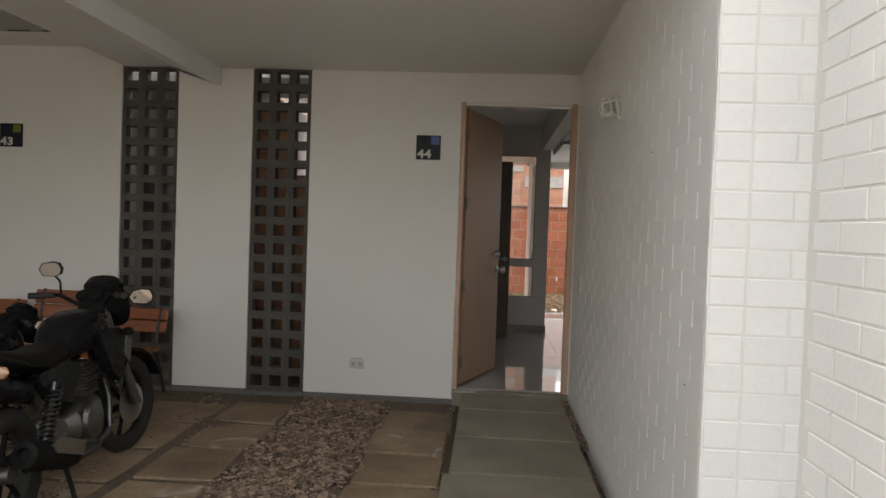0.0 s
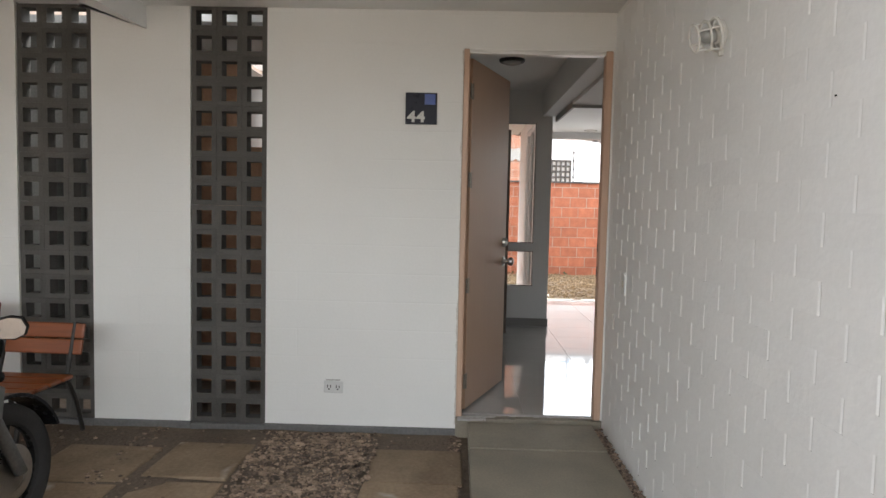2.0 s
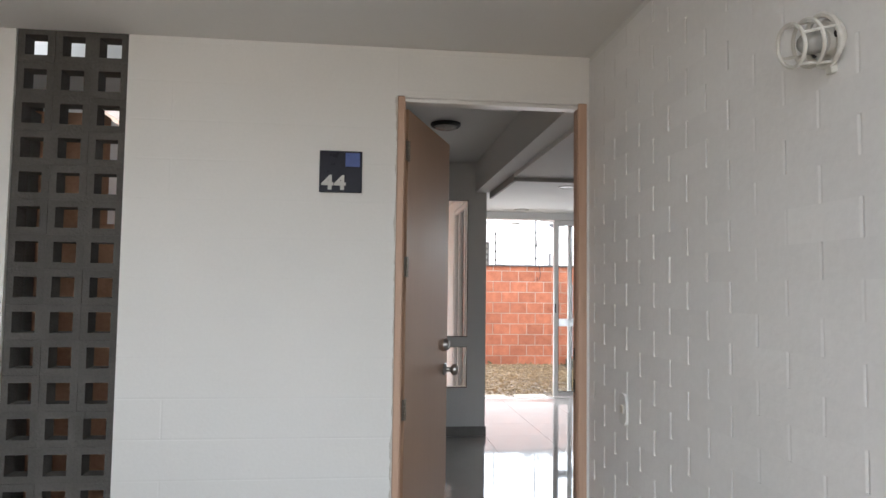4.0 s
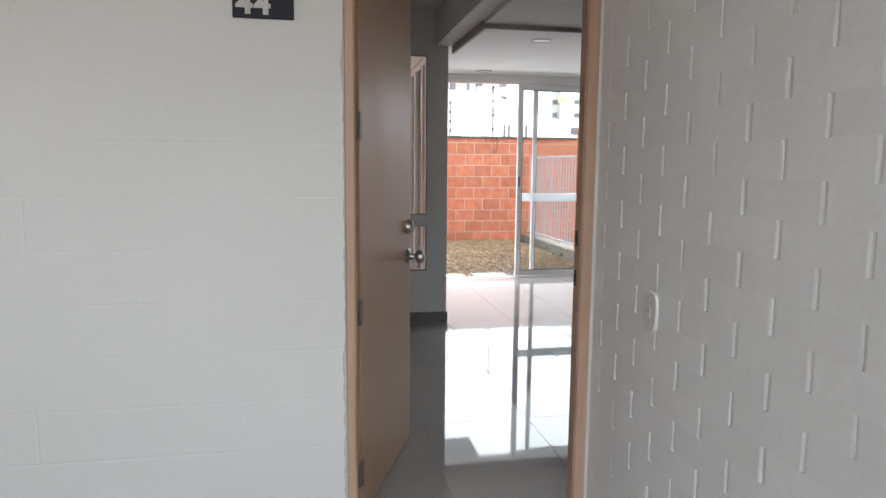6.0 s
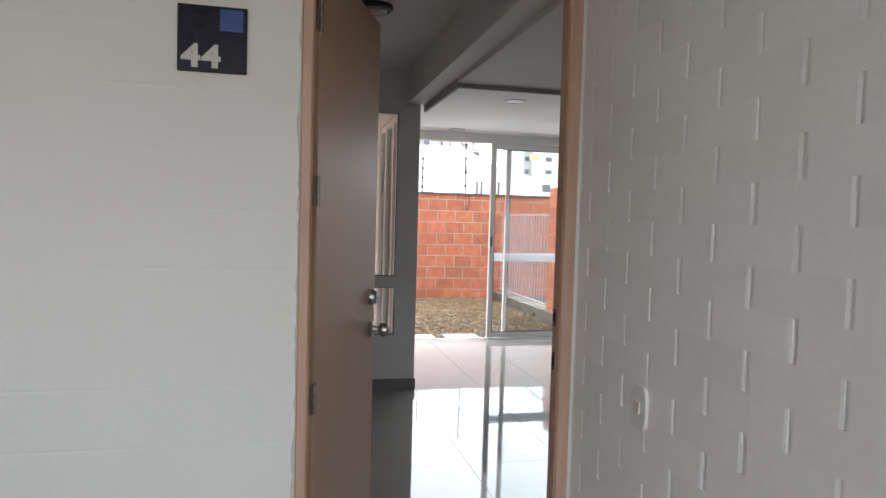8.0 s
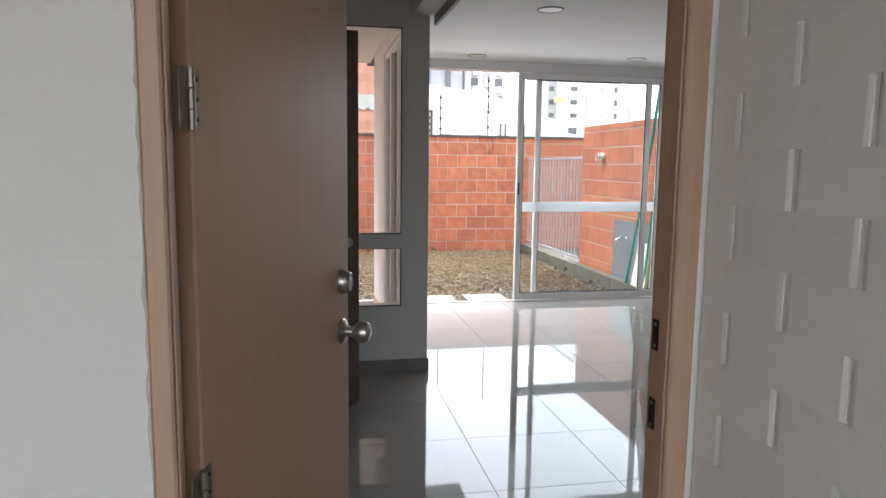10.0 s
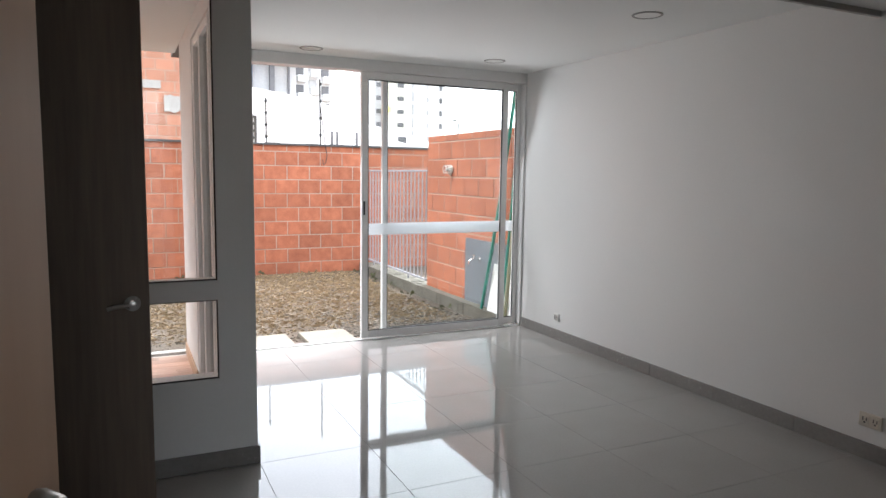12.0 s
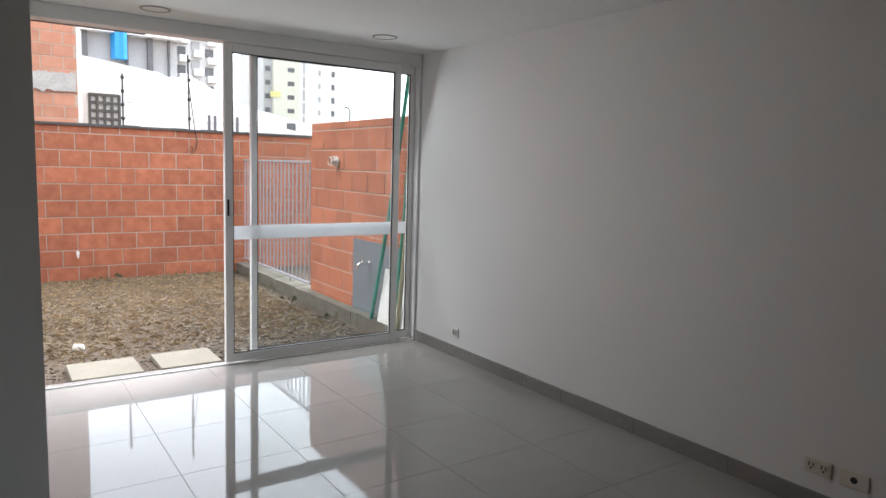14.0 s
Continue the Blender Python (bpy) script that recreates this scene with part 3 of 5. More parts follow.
plaque(-0.33, 1.712, "44", blue_chip, "square black house number plaque with 44")
plaque(-3.59, 1.722, "43", green_chip, "square black house number plaque with 43")


socket_plate = material("dull_white_plastic", (0.56, 0.56, 0.54), (0.62, 0.62, 0.60), 0.4, bump=0.0)
socket_grey = material("grey_socket_plastic", (0.40, 0.39, 0.37), (0.46, 0.45, 0.43), 0.4, bump=0.0)


def outlet(m, mat, label, blank=False):
    o = thing("wall_outlet", label, "outlet", group="power outlets")
    o.matrix_basis = m
    bm = bmesh.new()
    rbox(bm, -0.058, -0.008, -0.036, 0.058, 0, 0.036, 0.004)
    part("plate", bm, mat, o)
    if blank:
        bm = bmesh.new()
        lathe(bm, (0, -0.008, 0), (0, -1, 0), [(0, 0.014), (0.003, 0.013), (0.003, 0)], 14)
        part("socket", bm, black_slot, o, "round dark socket")
        return
    for x in (-0.026, 0.026):
        bm = bmesh.new()
        rbox(bm, x - 0.02, -0.0105, -0.022, x + 0.02, -0.008, 0.022, 0.002)
        s = part("socket", bm, socket_grey if mat is plastic_white else mat, o)
        bm = bmesh.new()
        box(bm, x - 0.011, -0.0112, -0.004, x - 0.006, -0.0104, 0.014)
        box(bm, x + 0.006, -0.0112, -0.004, x + 0.011, -0.0104, 0.012)
        rod(bm, (x, -0.0112, -0.012), (x, -0.0104, -0.012), 0.005)
        part("slots", bm, black_slot, s, "dark plug slots")


outlet(pose(-0.728, -0.001, 0.154, 0, 1.5, 0), socket_plate, "white double power outlet under a chip in the plaster")
bm = bmesh.new()
upper = [(-0.775 + i * 0.0078, 0.1985 + 0.003 * noise.noise((i * 1.3, 2.2, 0))) for i in range(12)]
lower = [(-0.689 - i * 0.0078, 0.1925 + 0.002 * noise.noise((i * 1.7, 8.2, 0))) for i in range(12)]
prism(bm, upper + lower, -0.0035, -0.0005, "y")
solid("plaster_chip", bm, old_mortar, "grey chip in the plaster above the outlet", "chip", kind="")
outlet(pose(ROOM_X - 0.001, 4.62, 0.185, 0, 0, -90) @ Matrix.Diagonal((0.62, 1, 1, 1)), plastic_white, "small white power outlet above the skirting")
outlet(pose(ROOM_X - 0.001, 1.97, 0.195, 0, 0, -90), plastic_cream, "cream double power outlet above the skirting")
outlet(pose(ROOM_X - 0.001, 1.825, 0.195, 0, 0, -90), plastic_cream, "cream cable outlet above the skirting", True)

sw = thing("light_switch", "white light switch beside the front door", "switch", (WALL_X, -0.425, 0.857))
bm = bmesh.new()
prism(bm, [(0.037 * math.copysign(abs(math.cos(a)) ** 0.6, math.cos(a)), 0.058 * math.copysign(abs(math.sin(a)) ** 0.6, math.sin(a))) for a in [2 * math.pi * i / 28 for i in range(28)]], -0.009, 0.003, "x")
part("plate", bm, plastic_white, sw)
bm = bmesh.new()
rbox(bm, -0.013, -0.012, -0.016, -0.008, 0.012, 0.016, 0.002)
part("rocker", bm, plastic_cream, sw)


def cage_lamp(name, m, label, shade_mat, cage_mat):
    """A bulkhead lamp: back plate, glass, bulb cage."""
    lamp = thing(name, label, "lamp")
    lamp.matrix_basis = m
    bm = bmesh.new()
    lathe(bm, (0, 0, 0), (0, -1, 0), [(0, 0.05), (0.012, 0.052), (0.02, 0.048), (0.022, 0.042), (0.034, 0.038), (0.036, 0.0)], 24)
    part("back_plate", bm, cage_mat, lamp, smooth=True)
    bm = bmesh.new()
    lathe(bm, (0, -0.034, 0), (0, -1, 0), [(0, 0.028), (0.02, 0.03), (0.04, 0.027), (0.052, 0.018), (0.058, 0.0)], 20)
    part("globe", bm, shade_mat, lamp, "pale ribbed glass globe", True)
    for y, radius, thick in ((-0.026, 0.062, 0.0075), (-0.066, 0.058, 0.0048), (-0.112, 0.052, 0.0048)):
        bm = bmesh.new()
        tube(bm, [(radius * math.cos(2 * math.pi * i / 24), y, radius * math.sin(2 * math.pi * i / 24)) for i in range(24)], thick, 7, closed=True)
        part("cage_ring", bm, cage_mat, lamp, smooth=True)
    for k in range(4):
        bm = bmesh.new()
        c, d = math.cos(math.pi * k / 2 + 0.3), math.sin(math.pi * k / 2 + 0.3)
        tube(bm, [(0.061 * c, -0.026, 0.061 * d), (0.058 * c, -0.066, 0.058 * d), (0.052 * c, -0.112, 0.052 * d)], 0.004, 7)
        part("cage_bar", bm, cage_mat, lamp, smooth=True)
    bm = bmesh.new()
    rbox(bm, -0.012, -0.03, -0.085, 0.012, -0.006, -0.058, 0.003)
    part("clamp", bm, cage_mat, lamp, "small cage clamp")
    for s in (-1, 1):
        bm = bmesh.new()
        rod(bm, (s * 0.048, -0.018, 0.0 if s > 0 else -0.02), (s * 0.048, -0.026, 0.0 if s > 0 else -0.02), 0.009)
        part("screw", bm, iron, lamp)
    return lamp


globe_mat = material("greyed_glass", (0.30, 0.30, 0.28), (0.42, 0.42, 0.39), 0.08, bump=0.0)
cage_white = material("yellowed_white_enamel", (0.55, 0.54, 0.49), (0.68, 0.67, 0.62), 0.4, big=20, fine=90, bump=0.05)
cage_grey = material("weathered_grey_enamel", (0.26, 0.26, 0.25), (0.40, 0.40, 0.38), 0.45, big=20, fine=90, bump=0.05)
smaller = Matrix.Diagonal((0.8, 0.8, 0.8, 1))
cage_lamp("bulkhead_lamp", pose(WALL_X - 0.002, -1.622, 1.846, 0, 0, -90) @ pose(0, 0, 0, 12, 0, 0) @ Matrix.Diagonal((0.86, 0.86, 0.86, 1)), "white caged bulkhead lamp on the brick wall", globe_mat, cage_white)
cage_lamp("garden_lamp", pose(3.798, 6.925, 1.422, 0, 0, -90) @ smaller, "grey caged bulkhead lamp on the garden wall", globe_mat, cage_white)


def downlight(x, y, z, r=0.085):
    d = thing("downlight", "round recessed white downlight, switched off", "ceiling light", (x, y, z), group="ceiling downlights")
    bm = bmesh.new()
    lathe(bm, (0, 0, -0.0005), (0, 0, -1), [(0, r), (0.004, r - 0.001), (0.006, r - 0.008), (0.003, r - 0.012), (0.001, r - 0.014), (0.001, 0.0)], 32)
    part("rim", bm, steel_dull, d, "grey metal rim", True)
    bm = bmesh.new()
    lathe(bm, (0, 0, -0.002), (0, 0, -1), [(0, r - 0.014), (0.0015, r - 0.016), (0.0015, 0.0)], 32)
    part("diffuser", bm, plastic_white, d, "frosted white diffuser")


steel_dull = material("dull_grey_metal", (0.28, 0.27, 0.25), (0.34, 0.33, 0.31), 0.5, metal=0.3, bump=0.0)
for x, y in ((1.69, 3.10), (3.07, 3.0), (1.68, 4.93), (3.09, 4.74)):
    downlight(x, y, 2.257)

hall_lamp = thing("hall_ceiling_lamp", "dark flat round lamp on the hall ceiling", "ceiling light", (0.40, 1.68, 2.45))
bm = bmesh.new()
lathe(bm, (0, 0, -0.0005), (0, 0, -1), [(0, 0.105), (0.014, 0.105), (0.024, 0.095), (0.026, 0.085), (0.022, 0.08), (0.022, 0.0)], 28)
part("base", bm, iron, hall_lamp, smooth=True)
bm = bmesh.new()
lathe(bm, (0, 0, -0.023), (0, 0, -1), [(0, 0.078), (0.012, 0.07), (0.02, 0.045), (0.023, 0.0)], 24)
part("lens", bm, globe_mat, hall_lamp, "greyed glass lens", True)

# vent in the neighbouring carport's ceiling
vent = thing("ceiling_vent", "grey ceiling vent with dark slots", "vent", (-3.3, -0.66, 2.5045))
bm = bmesh.new()
rbox(bm, -1.2, -0.21, -0.02, 0.70, 0.21, 0, 0.004)
part("plate", bm, shade_vent_grey, vent)
for i in range(5):
    bm = bmesh.new()
    box(bm, -0.66 + i * 0.26, 0.16, -0.024, -0.5 + i * 0.26, 0.175, -0.0201)
    part("slot", bm, black_slot, vent)

# skirting of grey tile along the room
def skirting(x0, y0, x1, y1):
    bm = bmesh.new()
    length, depth = math.hypot(x1 - x0, y1 - y0), 0.011
    m = pose(x0, y0, 0, 0, 0, math.degrees(math.atan2(y1 - y0, x1 - x0)))
    n = max(1, round(length / 0.54))
    for i in range(n):
        rbox(bm, i * length / n + 0.001, 0, 0.0, (i + 1) * length / n - 0.001, depth, 0.084, 0.002, m)
    return bm


base = thing("baseboard", "dark grey tile skirting along the walls", "skirting", (0, 0, 0), kind="structure")
part("skirting", skirting(ROOM_X, 0.14, ROOM_X, 5.17), skirt_mat, base)
part("skirting", skirting(0.956, COL_Y, -0.35, COL_Y), skirt_mat, base)
part("skirting", skirting(0.945, 5.15, 0.945, COL_Y + 0.001), skirt_mat, base)
part("skirting", skirting(0.815, 4.48, 0.815, 5.32), door_wood, base, "wood-look skirting")

# ---- garden ----
BACK_Y = 9.90


def height(x, y):
    return -0.125 + 0.03 * noise.noise((x * 0.9, y * 0.9, 2.0)) + 0.012 * noise.noise((x * 5, y * 5, 7.0))


def sheet(x0, y0, x1, y1, step, fun):
    bm = bmesh.new()
    nx, ny = int((x1 - x0) / step), int((y1 - y0) / step)
    g = [[bm.verts.new((x0 + (x1 - x0) * i / nx, y0 + (y1 - y0) * j / ny, fun(x0 + (x1 - x0) * i / nx, y0 + (y1 - y0) * j / ny))) for j in range(ny + 1)] for i in range(nx + 1)]
    for i in range(nx):
        for j in range(ny):
            bm.faces.new((g[i][j], g[i + 1][j], g[i + 1][j + 1], g[i][j + 1]))
    return bm


solid("garden_ground", sheet(-3.2, 5.33, 3.7, 9.92, 0.07, height), soil, "bare brown garden soil", "ground", smooth=True)
solid("neighbour_ground", sheet(3.92, 5.0, 8.0, 9.92, 0.3, lambda x, y: -0.1 + 0.02 * noise.noise((x, y, 0))), soil, "bare soil of the next garden", "ground", smooth=True)

ICO = bmesh.new()
bmesh.ops.create_icosphere(ICO, subdivisions=1, radius=1.0)
ICO_V = [v.co.copy() for v in ICO.verts]
ICO_F = [[v.index for v in f.verts] for f in ICO.faces]
ICO.free()


def stones(name, spots, mat, label, category):
    """Loose stones at (x, y, z, size), joined into one mesh."""
    rnd = random.Random(5)
    vs, fs = [], []
    for x, y, z, s in spots:
        e = Euler((rnd.uniform(0, 6), rnd.uniform(0, 6), rnd.uniform(0, 6))).to_matrix()
        sc = Vector((s * rnd.uniform(0.8, 1.4), s * rnd.uniform(0.7, 1.1), s * rnd.uniform(0.45, 0.8)))
        k = len(vs)
        for v in ICO_V:
            q = e @ (v * rnd.uniform(0.75, 1.15))
            vs.append((x + q.x * sc.x, y + q.y * sc.y, z + q.z * sc.z))
        fs += [[k + i for i in f] for f in ICO_F]
    me = bpy.data.meshes.new(name)
    me.from_pydata(vs, [], fs)
    me.materials.append(mat)
    return tagged(new(name, me), label, category, kind="stuff")


rnd = random.Random(11)
spots = []
for i in range(5200):
    x, y = rnd.uniform(-1.5, 3.55), 5.36 + 4.45 * rnd.random() ** 1.3
    near = max(0.15, 1.0 - (y - 5.4) / 2.6)
    if rnd.random() > 0.25 + 0.75 * near:
        continue
    spots.append((x, y, height(x, y) + 0.003, rnd.uniform(0.004, 0.010) + 0.012 * rnd.random() ** 5))
for i in range(1300):
    x, y = rnd.uniform(2.2, 3.62), rnd.uniform(5.36, 6.9)
    spots.append((x, y, height(x, y) + 0.006, rnd.uniform(0.008, 0.02)))
stones("garden_gravel", spots, garden_stone, "grey-brown gravel scattered over the garden soil", "gravel")
clod = material("soil_clod", (0.04, 0.027, 0.016), (0.095, 0.067, 0.041), 0.97, big=12, fine=70, bump=0.6, vary=0.5, island=True)
spots = []
for i in range(4200):
    x, y = rnd.uniform(-1.5, 3.6), rnd.uniform(5.45, 9.8)
    if noise.noise((x * 1.7, y * 1.7, 3.0)) > -0.15:
        spots.append((x, y, height(x, y) + 0.002, rnd.uniform(0.004, 0.011) + 0.018 * rnd.random() ** 7))
stones("soil_clods", spots, clod, "loose brown clods of turned garden soil", "soil")


def blades(name, count, area, mat, label, size, lift):
    rnd = random.Random(21)
    vs, fs = [], []
    for i in range(count):
        x, y = area(rnd)
        a, l, w = rnd.uniform(0, 6.28), rnd.uniform(*size), rnd.uniform(0.0008, 0.0022)
        z = height(x, y) + rnd.uniform(0.004, 0.012)
        dx, dy = math.cos(a) * l, math.sin(a) * l
        up = lift * l * rnd.uniform(0.2, 1.0)
        k = len(vs)
        vs += [(x - dy * w / l, y + dx * w / l, z), (x + dy * w / l, y - dx * w / l, z), (x + dx / 2, y + dy / 2, z + up), (x + dx, y + dy, z + up * 0.6)]
        fs += [(k, k + 1, k + 2), (k + 2, k + 1, k + 3)]
    me = bpy.data.meshes.new(name)
    me.from_pydata(vs, [], fs)
    me.materials.append(mat)
    return tagged(new(name, me), label, "grass", kind="stuff")


blades("dry_grass", 34000, lambda r: (r.uniform(-1.5, 3.5), 6.1 + 3.7 * r.random() ** 0.8), straw, "cut dry grass strewn over the soil", (0.02, 0.075), 0.35)
weed_mat = material("weed_green", (0.045, 0.055, 0.022), (0.09, 0.10, 0.04), 0.8, bump=0, vary=0.3, island=True)
blades("weeds", 70, lambda r: (3.55 + 0.12 * r.random(), r.uniform(6.6, 9.8)) if r.random() < 0.6 else (r.uniform(0.5, 3.4), r.uniform(9.74, 9.88)), weed_mat, "small green weeds along the wall foot", (0.03, 0.09), 1.2)

# two stepping slabs at the threshold
for x0, y0, x1, y1 in ((1.25, 5.58, 1.697, 5.99), (1.815, 5.59, 2.24, 6.0)):
    t = thing("stepping_slab", "pale concrete stepping slab in the garden soil", "paving slab", ((x0 + x1) / 2, (y0 + y1) / 2, -0.13), group="stepping slabs")
    bm = bmesh.new()
    rbox(bm, -(x1 - x0) / 2, -(y1 - y0) / 2, 0, (x1 - x0) / 2, (y1 - y0) / 2, 0.05, 0.006, seg=2)
    part("slab", bm, material("pale_slab", (0.15, 0.136, 0.105), (0.225, 0.205, 0.165), 0.85, big=5, fine=60, bump=0.3), t)

# kerbs and sills outside
kerb_cement = material("weathered_kerb_cement", (0.065, 0.06, 0.047), (0.17, 0.155, 0.125), 0.95, big=6, fine=50, bump=0.5)
bm = bmesh.new()
rbox(bm, -1.48, 5.331, -0.3, 0.815, 5.40, 0.012, 0.006)
solid("kerb_patio", bm, old_mortar, "pale cement edge of the covered patio", "kerb")
bm = bmesh.new()
rbox(bm, 0.816, 5.286, -0.3, 3.66, 5.35, -0.05, 0.006)
solid("kerb_window", bm, kerb_cement, "weathered cement edge below the garden door", "kerb")
bm = bmesh.new()
n = 40
for i in range(n):
    y0, y1 = 5.36 + i * 4.53 / n, 5.36 + (i + 1) * 4.53 / n
    box(bm, 3.69 + 0.012 * noise.noise((y0 * 3, 1, 0)), y0, -0.3, 3.92, y1, 0.0 + 0.01 * noise.noise((y0 * 4, 0, 0)))
solid("kerb_garden", bm, kerb_cement, "rough concrete kerb along the garden side", "kerb")

# walls of clay block: mortar cores here, the blocks come last
bm = bmesh.new()
box(bm, -3.4, BACK_Y + 0.006, -0.3, 8.0, BACK_Y + 0.12, 1.753)
garden_wall = solid("wall_garden", bm, mortar, "orange clay block garden wall with a dark cement cap", "wall")
bm = bmesh.new()
for i in range(60):
    x0 = -3.4 + i * 0.19
    h = 0.012 * noise.noise((x0 * 5, 0, 0))
    box(bm, x0, 9.875 + h * 0.5, 1.754, x0 + 0.19, 10.04, 1.785 + h)
cap = part("cap", bm, dark_cement, garden_wall, "dark cement cap")
bm = bmesh.new()
for i in range(60):
    x0 = -3.4 + i * 0.19
    h = 0.03 * noise.noise((x0 * 4, 5, 0))
    box(bm, x0, 9.865 - h, -0.3, x0 + 0.19, 9.897, -0.135 + h)
part("footing", bm, old_mortar, garden_wall, "splashed cement footing")
bm = bmesh.new()
box(bm, 3.806, 5.302, -0.07, 3.92, 7.59, 1.817)
pier_wall = solid("wall_pier", bm, mortar, "orange clay block wall end beside the window", "wall")
bm = bmesh.new()
box(bm, -3.5, 3.0, -0.3, -3.38, 9.9, 1.75)
solid("wall_garden_side", bm, clay, "clay block wall closing the garden", "wall")
bm = bmesh.new()
box(bm, -14, 14.006, -0.3, 2.27, 18, 7.5)
brick_house = solid("neighbour_brick_house", bm, mortar, "bare clay block house behind the garden wall", "house", kind="")
bm = bmesh.new()
edge = [(1.2 + i * 0.055, 2.78 + 0.06 * noise.noise((i * 0.7, 2, 0))) for i in range(20)]
edge += [(2.245 - i * 0.055, 2.47 + 0.07 * noise.noise((i * 0.6, 7, 0))) for i in range(20)]
prism(bm, edge, 13.96, 13.999, "y")
part("cement_patch", bm, old_mortar, brick_house, "rough cement patch")
part("concrete_band", (lambda b: (box(b, -6, 13.98, 2.9, 1.15, 14.0, 3.05), b)[1])(bmesh.new()), old_mortar, brick_house, "grey cement band")

# fence of flat bars
fence = thing("garden_fence", "grey painted steel bar fence on the kerb", "fence", (3.80, 7.60, 0.0))
for z0, z1 in ((0.05, 0.075), (1.395, 1.42)):
    bm = bmesh.new()
    rbox(bm, -0.012, 0, z0, 0.012, 2.27, z1, 0.002)
    part("rail", bm, fence_paint, fence)
bar_bm = bmesh.new()
rbox(bar_bm, -0.007, -0.0095, 0.0755, 0.007, 0.0095, 1.3945, 0.002)
bar_me = mesh_of(bar_bm, "bar", fence_paint)
for i in range(19):
    piece("bar", bar_me, fence, (0, 0.03 + i * 0.122, 0))
for y in (0.55, 1.9):
    bm = bmesh.new()
    rod(bm, (0, y + 0.04, -0.02), (0, y + 0.04, 0.05), 0.012)
    part("post", bm, fence_paint, fence)

# things beside the pier
bm = bmesh.new()
rbox(bm, 3.7955, 5.40, -0.03, 3.8005, 6.55, 0.687, 0.001)
solid("splash_panel", bm, material("grey_blue_paint", (0.13, 0.15, 0.17), (0.17, 0.19, 0.21), 0.5, bump=0.15), "blue-grey painted splash panel behind the tap", "panel", kind="")

tap = thing("garden_tap", "chrome garden tap on the splash panel", "tap", (3.795, 6.21, 0.485))
bm = bmesh.new()
tube(bm, [(0, 0, 0), (-0.05, 0, 0), (-0.10, 0.0, 0.0), (-0.125, 0, -0.015), (-0.13, 0, -0.05)], [0.012, 0.013, 0.014, 0.013, 0.011], 10)
lathe(bm, (0, 0, 0), (-1, 0, 0), [(0, 0.022), (0.006, 0.022), (0.008, 0.012), (0.01, 0.0)], 14)
part("spout", bm, chrome, tap, smooth=True)
bm = bmesh.new()
rod(bm, (-0.075, 0, 0.005), (-0.075, 0, 0.04), 0.006)
tube(bm, [(-0.075, -0.035, 0.042), (-0.075, 0, 0.046), (-0.075, 0.035, 0.042)], 0.005)
part("handle", bm, chrome, tap, smooth=True)

board = thing("white_board", "white panel leaning against the block wall", "board", (3.71, 5.66, 0.005))
bm = bmesh.new()
rbox(bm, -0.006, -0.22, 0, 0.006, 0.22, 0.48, 0.002, pose(0, 0, 0, 0, 9, 0))
part("sheet", bm, plastic_white, board)


def pipe(name, p0, p1, r, mat, label, bend=0.02):
    p0, p1 = Vector(p0), Vector(p1)
    t = thing(name, label, "pipe", p0, group="leaning pipes")
    bm = bmesh.new()
    pts = [(p1 - p0) * (i / 8) + Vector((bend * math.sin(math.pi * i / 8), 0, 0)) for i in range(9)]
    tube(bm, pts, r, 10)
    part("pipe_length", bm, mat, t, smooth=True)


green_pvc = material("green_pvc", (0.02, 0.20, 0.15), (0.03, 0.27, 0.2), 0.35, bump=0.0)
olive_pvc = material("olive_hose", (0.16, 0.16, 0.09), (0.22, 0.21, 0.13), 0.5, bump=0.05)
pipe("green_pipe", (3.70, 5.98, 0.01), (3.72, 5.42, 2.30), 0.017, green_pvc, "green plastic pipe leaning in the corner")
pipe("green_pipe", (3.72, 5.62, 0.01), (3.74, 5.40, 2.25), 0.014, green_pvc, "green plastic pipe leaning in the corner")
pipe("olive_pipe", (3.69, 5.50, 0.01), (3.72, 5.38, 2.18), 0.02, olive_pvc, "olive plastic tube leaning in the corner", 0.03)
pipe("white_pipe", (3.72, 5.41, 0.01), (3.74, 5.37, 2.28), 0.03, plastic_white, "white plastic pipe leaning in the corner")

# posts of an electric fence on the wall
for x, h, lean in ((2.315, 0.64, 0.0), (3.11, 0.95, -0.01)):
    p = thing("fence_post", "thin dark fence post with insulators", "post", (x, 9.96, 1.78), group="wall posts")
    bm = bmesh.new()
    rod(bm, (0, 0, -0.02), (lean, 0, h), 0.011)
    part("pole", bm, iron, p)
    for i in range(4):
        bm = bmesh.new()
        z = h * (0.15 + 0.26 * i)
        lathe(bm, (0, 0, z - 0.02), (0, 0, 1), [(0, 0.016), (0.01, 0.022), (0.03, 0.022), (0.04, 0.016)], 10)
        part("insulator", bm, rubber, p)
    if h > 0.8:
        bm = bmesh.new()
        tube(bm, [(0.0, -0.01, 0.55), (0.05, -0.07, 0.0), (0.07, -0.10, -0.16), (0.05, -0.1, -0.26), (0.02, -0.1, -0.3), (0.0, -0.1, -0.22)], 0.006)
        part("brace", bm, iron, p, "bent rusty brace")

drain = thing("drain_cap", "small white plastic drain cap in the soil", "cap", (1.40, 6.62, height(1.40, 6.62) - 0.01))
bm = bmesh.new()
lathe(bm, (0, 0, 0), (0, 0, 1), [(0, 0.045), (0.02, 0.047), (0.045, 0.038), (0.05, 0.03), (0.035, 0.024), (0.035, 0.0)], 12)
part("dome", bm, cage_white, drain)
blk = thing("plaster_mark", "white cement mark on the block wall", "mark", (1.76, BACK_Y - 0.004, 0.20))
bm = bmesh.new()
